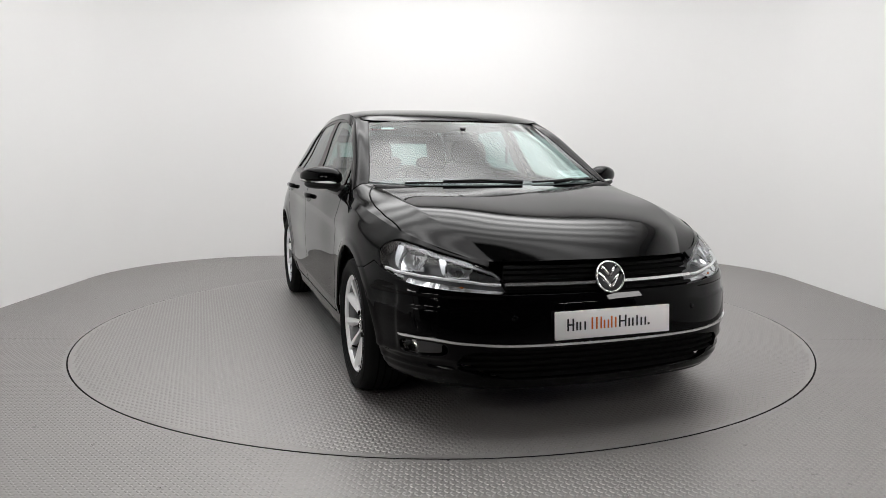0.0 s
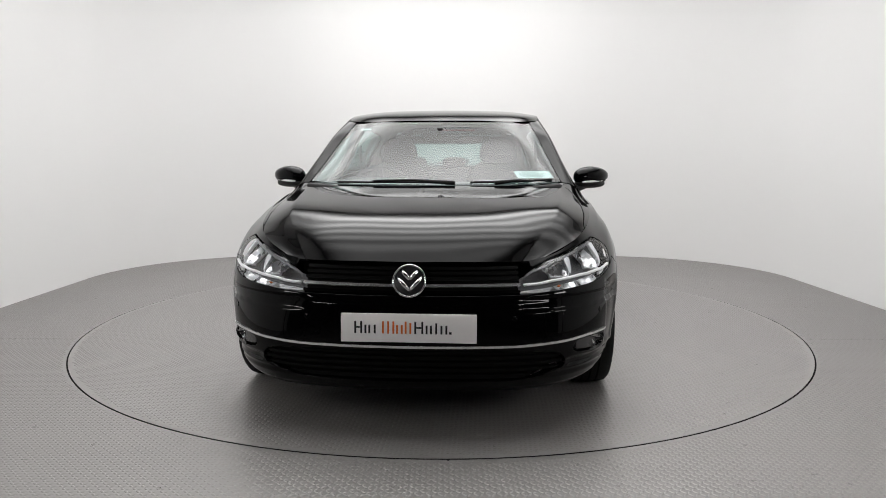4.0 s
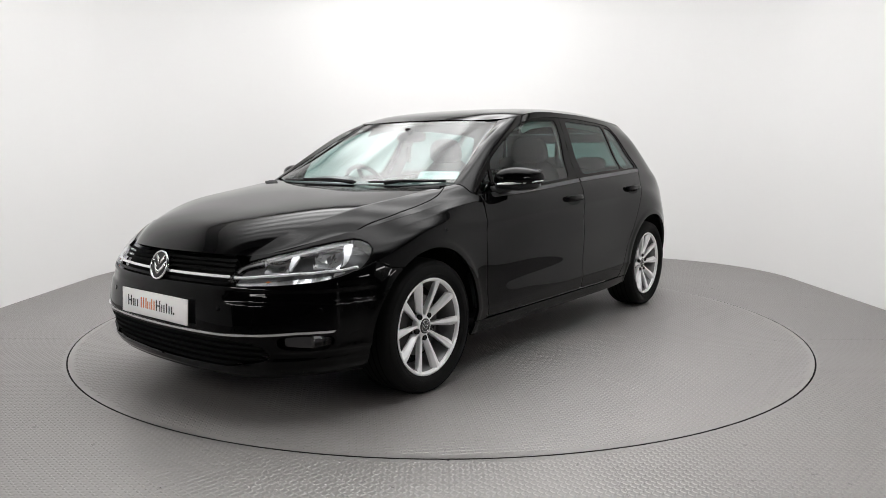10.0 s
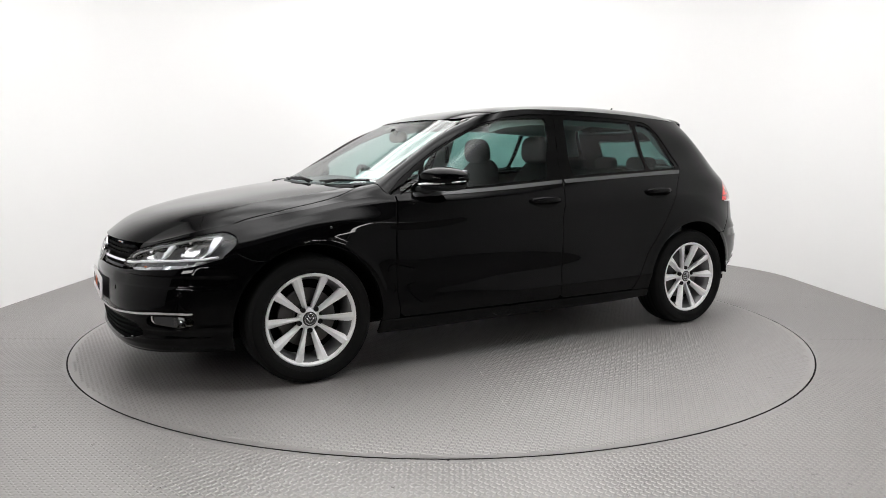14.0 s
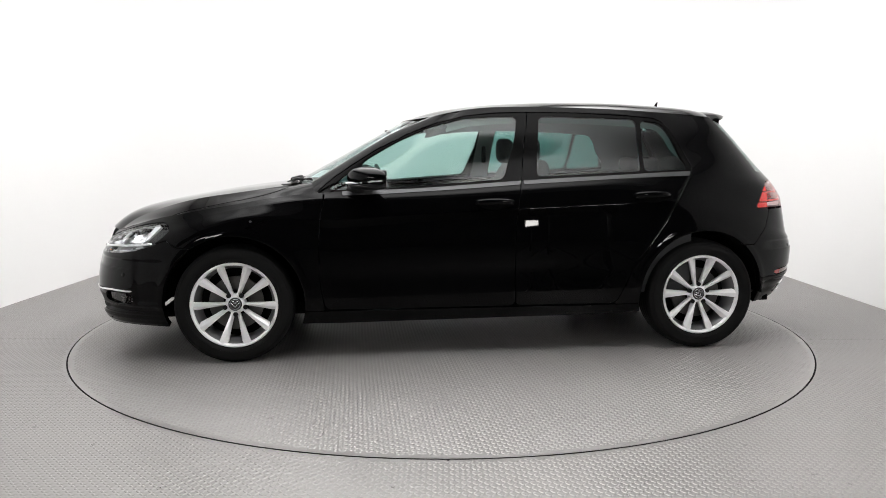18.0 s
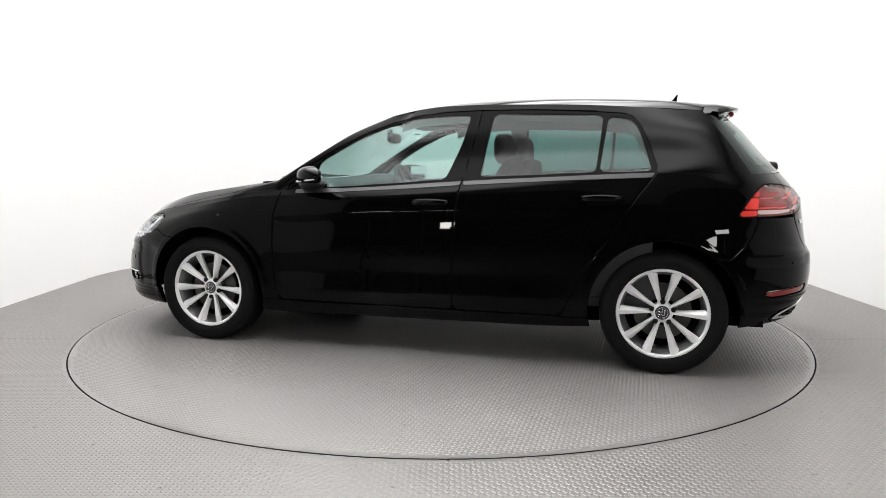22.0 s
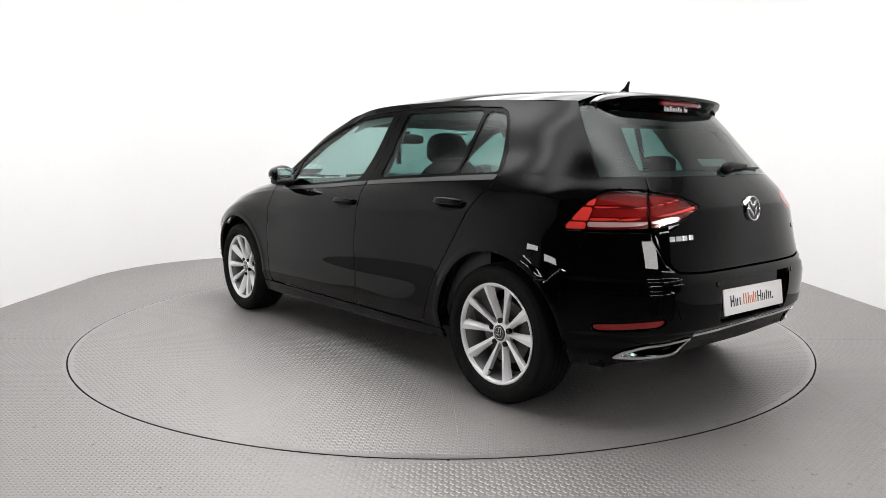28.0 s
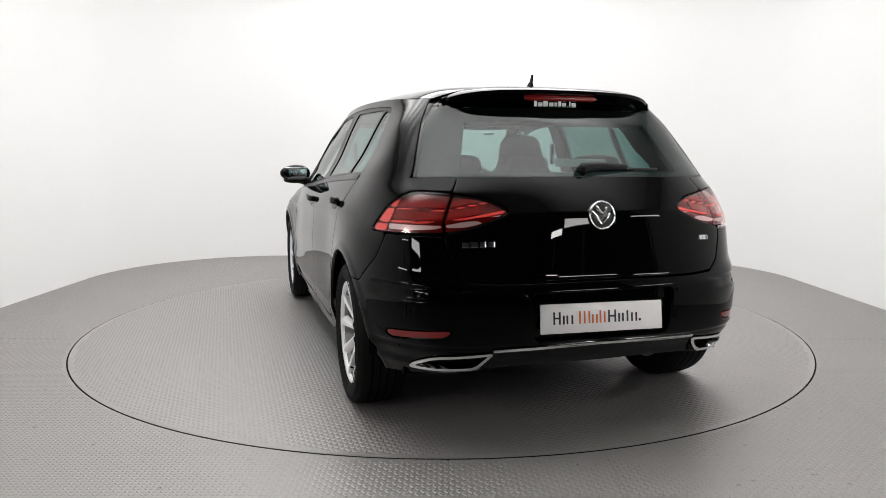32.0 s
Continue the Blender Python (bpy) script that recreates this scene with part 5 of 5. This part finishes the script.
# ---- rear ----
panel("plate_recess", LOWER, recess_f - .002, PAINT, bumper_r, both=True, offset=-.03, depth=0)
w_tail = LOWER.w[LOWER.near((-1.635, .80, .804))]
RED = mat("red_lamp", (0.24, 0.008, 0.007), 0.22, 0, 0.6)
RED_DARK = mat("dark_red_lamp", (0.14, 0.008, 0.007), 0.2, 0, 0.6)
RED_BRIGHT = mat("bright_red_lamp", (0.95, 0.055, 0.04), 0.45, 0, 0.2)
for s in (1, -1):
    lamp_f = f_max(tail_f, LW - w_gate + .003)
    gate_l = f_max(tail_f, w_gate + .003 - LW)
    for nm, ff, par_, lo in (("tail_light", lamp_f, car, 4.50), ("tailgate_light", gate_l, tailgate, 4.9)):
        body = panel(nm, LOWER, ff + GAPH, RED_DARK, par_, "red tail light with a clear lower band", side=s, offset=-.016, depth=.02)
        inner_f = ff + .006
        lev = .812 + np.clip((LW - w_gate) / .21, 0, 1) * .045
        edge_w = w_tail + .125 + (lz - .81) * .50
        if nm == "tail_light":
            for z0, z1 in ((.806, .838), (.845, .898), (.905, .938)):
                panel("bright_wedge", LOWER, f_max(inner_f, z0 - lz, lz - z1, LW - edge_w), RED_BRIGHT, body, side=s, offset=-.006, depth=.004)
        past = edge_w + .004 - LW
        panel("clear_band", LOWER, f_max(inner_f, np.abs(lz - lev - .018) - .0105, past), LAMP_CLEAR, body, "clear lower band", side=s, offset=-.010, depth=.004)
        panel("glow_band", LOWER, f_max(inner_f, np.abs(lz - lev - .040) - .0045, past), RED_BRIGHT, body, side=s, offset=-.009, depth=.006)
        panel("glow_band", LOWER, f_max(inner_f, np.abs(lz - lev - .066) - .0150, past, LW - w_gate - .13), RED, body, side=s, offset=-.012, depth=.006)
        panel("glow_band", LOWER, f_max(inner_f, np.abs(lz - lev - .087) - .0030, past), RED_BRIGHT, body, side=s, offset=-.009, depth=.006)
        panel("glow_band", LOWER, f_max(inner_f, np.abs(lz - lev - .108) - .0115, past), RED, body, side=s, offset=-.011, depth=.006)
        panel("lens", LOWER, ff + GAPH, CLEAR_RED, body, side=s, depth=.01)
    panel("rear_reflector", LOWER, refl_f + .005, RED, bumper_r, "long red reflector", side=s, offset=-.004, depth=.006)
    panel("exhaust_cavity", LOWER, exh_f + .010, UNDER, bumper_r, side=s, offset=-.05, depth=0)
    panel("exhaust_trim", LOWER, f_max(exh_f + .001, -(exh_f + .012)), CHROME, bumper_r, "chrome tailpipe trim", side=s, offset=.006, depth=.03)
    dot("parking_sensor", LOWER, (-1.925, .695, .575), .011, PAINT, bumper_r).matrix_basis = Matrix.Diagonal((1, s, 1, 1))
    dot("parking_sensor", LOWER, (-2.084, .33, .585), .011, PAINT, bumper_r).matrix_basis = Matrix.Diagonal((1, s, 1, 1))
panel("diffuser", LOWER, diff_f + GAPH, BLACK_PLASTIC, bumper_r, "black lower rear trim", both=True, offset=-.004)
w_ex = LOWER.w[LOWER.near((-2.035, .43, .37))]
panel("chrome_strip", LOWER, f_max(np.abs(lz - .378 - (LW - w_ex) * .018) - .006, w_ex - LW), CHROME, bumper_r, "thin chrome strip", both=True, offset=.004, depth=.012)
emblem(tailgate, Vector((-2.028, 0, .874)), Vector((-1, 0, .13)), .055, "round chrome emblem on the tailgate")
for y0, zc, ws_, h in ((.535, .759, (.026, .028, .022, .022), .020), (-.455, .757, (.020, .022, .008), .019)):
    y = y0
    for w in ws_:
        q, nrm_ = skin_at(LOWER, (-1.97, abs(y - w / 2), zc))
        if y < 0:
            q.y, nrm_.y = -q.y, -nrm_.y
        bm = bmesh.new()
        box(bm, 0, 0, .001, w, h, .004, on_skin(q, nrm_), .001)
        part("chrome_bar", bm, CHROME, tailgate, smooth=False)
        y -= w + .0065

# roof spoiler
bm = bmesh.new()
sec = []
NY = 40
for i in range(NY + 1):
    t = -1 + 2 * i / NY
    y = .488 * t
    e = abs(t)
    roof_z = 1.400 - .012 * e ** 2 - .066 * e ** 5
    xe = -1.705 + .085 * e ** 2 + .07 * e ** 8
    ze = 1.368 - .008 * e ** 2 - .030 * e ** 6
    sec.append([bm.verts.new(v) for v in ((-1.47 + .0 * e, y, roof_z), (-1.56, y, roof_z * .55 + ze * .45 + .009), (xe + .02, y, ze + .008), (xe, y, ze), (xe + .004, y, ze - .012), (xe + .055, y, ze - .028), (-1.60 + .05 * e ** 4, y, 1.308 - .02 * e ** 4), (-1.56, y, 1.30))])
for a, b in zip(sec, sec[1:]):
    for k in range(len(a) - 1):
        bm.faces.new((a[k], a[k + 1], b[k + 1], b[k]))
for r in (sec[0], sec[-1]):
    bm.faces.new(r)
bmesh.ops.recalc_face_normals(bm, faces=bm.faces)
spoiler = part("roof_spoiler", sharpen(bm, 50), PAINT, car, "black roof spoiler")
bm = bmesh.new()
tube(bm, [(float(-1.667 + .03 * (t / .17) ** 2 * .3), float(t), 1.339) for t in np.linspace(-.165, .165, 13)], [.010] + [.0135] * 11 + [.010], 10)
part("brake_light", bm, RED, spoiler, "red high brake light")
y = .115
for w, h in ((.012, .026), (.021, .019), (.021, .026), (.021, .019), (.013, .019), (.014, .024), (.018, .019), (.006, .006), (.006, .026), (.020, .019)):
    bm = bmesh.new()
    box(bm, -1.649, y - w / 2, 1.303 + h / 2, .0012, w, h)
    part("white_bar", bm, PLATE_WHITE, spoiler, smooth=False)
    y -= w + .0045
# aerial
bm = bmesh.new()
shell(bm, (-1.33, 0, 1.405), (.05, .022, .012), 2.2)
aerial = part("aerial", bm, BLACK_GLOSS, car, "black roof aerial fin")
bm = bmesh.new()
pr = [(-1.305, 1.412), (-1.345, 1.440), (-1.365, 1.468), (-1.372, 1.468), (-1.366, 1.430), (-1.372, 1.412)]
va = [[bm.verts.new((x, sg * (.007 if z < 1.42 else .0035), z)) for x, z in pr] for sg in (-1, 1)]
bm.faces.new(va[0])
bm.faces.new(va[1][::-1])
for i in range(len(pr)):
    j = (i + 1) % len(pr)
    bm.faces.new((va[0][i], va[0][j], va[1][j], va[1][i]))
bmesh.ops.recalc_face_normals(bm, faces=bm.faces)
part("fin", sharpen(bm), BLACK_GLOSS, aerial)
# rear wiper
bm = bmesh.new()
tube(bm, [(-1.915, .035, 1.035), (-1.915, .02, 1.05), (-1.905, -.06, 1.058), (-1.897, -.18, 1.055)], [.022, .024, .017, .010], 8)
rw = part("rear_wiper", bm, BLACK_PLASTIC, car, "black rear wiper arm")
bm = bmesh.new()
tube(bm, [(-1.902, .0, 1.047), (-1.893, -.2, 1.045), (-1.878, -.335, 1.044)], .006, 6)
part("wiper_blade", bm, BLACK_PLASTIC, rw)

# ---- glass prints and paper ----
def pane_box(skin, p, w, h, off, material, name, parent, label=""):
    q, n_ = skin_at(skin, (p[0], abs(p[1]), p[2]))
    if p[1] < 0:
        q.y, n_.y = -q.y, -n_.y
    bmx = bmesh.new()
    box(bmx, 0, 0, 0, w, h, .0012, on_skin(q - n_ * off, n_))
    return part(name, bmx, material, parent, label, smooth=False), on_skin(q - n_ * (off - .0012), n_)


permit, pm = pane_box(GREEN, (.862, .555, 1.027), .215, .078, .022, PAPER, "windscreen_permit", car, "white paper permit behind the windscreen")
for k, w in enumerate((.10, .16, .14, .15, .12)):
    bm = bmesh.new()
    box(bm, -.015 + .012 * (k % 2), .027 - k * .0125, .0, w, .0025, .0006, pm)
    part("grey_bar", bm, INK_GREY, permit, smooth=False)
pane_box(GREEN, (.40, -.46, 1.275), .075, .022, .008, PAPER, "tax_sticker", car, "small pale sticker on the windscreen")
stick, sm = pane_box(GREEN, (-1.858, -.005, 1.088), .235, .045, .03, STICKER, "rear_sticker", car, "pale sticker inside the rear screen")
for k in range(8):
    bm = bmesh.new()
    box(bm, -.085 + k * .024, 0, 0, .016, .02, .0006, sm)
    part("grey_bar", bm, INK_GREY, stick, smooth=False)

# ---- cabin ----
def offset_panel(name, skin, field, material, side, off, parent=car):
    return panel(name, skin, field, material, parent, side=side, offset=-off, depth=0)


for s in (1, -1):
    offset_panel("door_lining", LOWER, f_max(-(lx + 1.25), lx - .86, .30 - lz), DASH, s, .07)
    offset_panel("inner_pillar", GREEN, f_max(-(dlo_f + .012 + .034 * soft_step(gz, 1.08, 1.16)), (u_ws + .012 - GREEN.u) * 3, gx - .15, (GREEN.u - u_gate + .012) * 3), TRIM_GREY, s, .035)
    offset_panel("pillar_lining", GREEN, f_max(dlo_f, -inside(smooth_poly([(-.20, .90), (-.275, 1.4), (-.38, 1.4), (-.34, .90)], 1), gx, gz) * -1), TRIM_GREY, s, .04)
gate_y = np.abs(gy)
panel("gate_lining", GREEN, f_max(rear_glass_f, -f_max(gate_y - .47 - (1.13 - gz) * .35, gz - 1.255, 1.055 - gz)), DASH, car, "dark tailgate lining round the rear screen", both=True, offset=-.028, depth=.02)
panel("headlining", ROOF, ROOF.u * 0 - 1.0, TRIM_GREY, car, both=True, offset=-.03, depth=0)
bm = bmesh.new()
box(bm, -.35, 0, .27, 2.9, 1.44, .05)
box(bm, -1.70, 0, .60, .25, 1.2, .48)
part("cabin_floor", bm, UNDER, car, smooth=False)
bm = bmesh.new()
box(bm, .05, 0, .235, 3.4, 1.30, .05, bevel=.02)
part("underbody", bm, UNDER, car, smooth=False)
for x in (WB, -WB):
    for s in (1, -1):
        bm = bmesh.new()
        m = Matrix.Translation((x, s * .60, WHEEL_Z)) @ Matrix(((1, 0, 0, 0), (0, 0, 1, 0), (0, -1, 0, 0), (0, 0, 0, 1)))
        r0 = ARCH + .012
        lathe(bm, [(r0, s * .235), (r0 + .004, -s * .05), (.05, -s * .06)], 32, m, -math.pi, 0)
        part("wheel_liner", bm, UNDER, car)
# unseen block added in the engine bay keeps the lamps and grille dark behind
bm = bmesh.new()
box(bm, 1.42, 0, .50, .95, .95, .42)
part("bay_blocker", bm, UNDER, car, smooth=False)

# dashboard: swept section
bm = bmesh.new()
prof = [(1.06, .925), (.90, .955), (.74, .958), (.62, .935), (.57, .90), (.56, .80), (.62, .60), (.66, .45)]
ys = np.linspace(-.70, .70, 15)
rws = [[bm.verts.new((x - .05 * (y / .7) ** 2 - (.03 if abs(y + .36) < .2 and 2 <= i <= 4 else 0), y, z + (.022 if abs(y + .36) < .18 and 2 <= i <= 3 else 0))) for i, (x, z) in enumerate(prof)] for y in ys]
for a, b in zip(rws, rws[1:]):
    for k in range(len(prof) - 1):
        bm.faces.new((a[k], a[k + 1], b[k + 1], b[k]))
bmesh.ops.recalc_face_normals(bm, faces=bm.faces)
part("dashboard", bm, DASH, car)
# steering wheel
sw = new("steering_wheel")
sw.parent = car
sw.matrix_basis = Matrix.Translation((.44, -.36, .870)) @ pose(0, 0, 0, 0, -66, 0)
bm = bmesh.new()
N = 40
tube_pts = [(.185 * math.cos(2 * math.pi * i / N), .185 * math.sin(2 * math.pi * i / N), 0) for i in range(N + 1)]
tube(bm, tube_pts, .014, 10, False)
part("wheel_rim", bm, DASH, sw)
bm = bmesh.new()
shell(bm, (0, 0, -.01), (.07, .075, .025), 3)
part("airbag", bm, DASH, sw)
for a in (0, 180, 270):
    bm = bmesh.new()
    box(bm, .12, 0, -.008, .13, .035, .014, Matrix.Rotation(radians(a + 90), 4, "Z"), .004)
    part("spoke", bm, DASH, sw)
bm = bmesh.new()
tube(bm, [(0, 0, -.02), (0, 0, -.22)], .035, 12)
part("column", bm, DASH, sw)


def seat(y, x0=-.30):
    st = new("front_seat")
    st.parent = car
    tagged(st, "dark fabric front seat")
    bm = bmesh.new()
    shell(bm, (x0 + .28, y, .50), (.27, .25, .09), 3.5)
    part("cushion", bm, FABRIC, st)
    bm = bmesh.new()
    lean = Matrix.Translation((x0, y, .52)) @ pose(0, 0, 0, 0, -17, 0)
    shell(bm, (0, 0, .28), (.075, .245, .31), 3.2, shape=lambda p: Vector((p.x + .25 * p.y * p.y, p.y * (1.0 - .22 * max(p.z, 0) ** 2), p.z)))
    bmesh.ops.transform(bm, matrix=lean, verts=bm.verts)
    part("backrest", bm, FABRIC, st)
    bm = bmesh.new()
    shell(bm, (x0 - .19 + .09, y, 1.145), (.055, .132, .088), 3.0, shape=lambda p: Vector((p.x + .35 * p.z * .3, p.y * (1 - .12 * p.z), p.z)))
    part("headrest", bm, FABRIC, st)
    for dy in (-.055, .055):
        bm = bmesh.new()
        tube(bm, [(x0 - .15, y + dy, 1.02), (x0 - .11, y + dy, 1.10)], .006, 8)
        part("headrest_post", bm, STEEL, st)
    return st


seat(.36)
seat(-.36)
bench = new("rear_bench")
bench.parent = car
tagged(bench, "dark fabric rear bench seat")
bm = bmesh.new()
shell(bm, (-.92, 0, .50), (.26, .62, .10), 4)
part("cushion", bm, FABRIC, bench)
bm = bmesh.new()
shell(bm, (0, 0, .27), (.07, .62, .27), 4)
bmesh.ops.transform(bm, matrix=Matrix.Translation((-1.13, 0, .50)) @ pose(0, 0, 0, 0, -20, 0), verts=bm.verts)
part("backrest", bm, FABRIC, bench)
for y, w in ((.36, .125), (-.36, .125), (0, .10)):
    bm = bmesh.new()
    shell(bm, (-1.325, y, 1.055), (.045, w, .05), 3.2)
    part("headrest", bm, FABRIC, bench)
bm = bmesh.new()
box(bm, -1.56, 0, .965, .34, 1.12, .02, bevel=.006)
part("parcel_shelf", bm, DASH, car)
bm = bmesh.new()
shell(bm, (.42, .0, 1.222), (.018, .115, .034), 3.2)
rvm = part("rear_view_mirror", bm, BLACK_PLASTIC, car)
bm = bmesh.new()
tube(bm, [(.43, 0, 1.24), (.45, 0, 1.262), (.452, 0, 1.272)], [.014, .016, .02], 10)
part("mirror_foot", bm, BLACK_PLASTIC, rvm)
for y in (.36, -.36):
    bm = bmesh.new()
    box(bm, .13, y, 1.312, .20, .36, .014, None, .006)
    part("sun_visor", bm, TRIM_GREY, car)

for s in (1, -1):
    bm = bmesh.new()
    box(bm, -.295, s * .625, 1.12, .032, .018, .125, None, .006)
    part("belt_adjuster", bm, BLACK_PLASTIC, car)


def motions():
    """The car stands on the turntable; both turn together about the middle of the disc."""
    rows_t, rows_c = [], []
    for k in range(0, 33):
        th = -0.32644 + 0.0983 * k + 0.00257 * (k / 10) ** 2
        turn = Matrix.Rotation(-math.pi / 2 - th, 4, "Z")
        rows_t.append((float(k), turn))
        rows_c.append((float(k), turn @ Matrix.Translation((-0.0937, 0.0134, 0.001))))
    walk(turntable, rows_t)
    walk(car, rows_c)


motions()
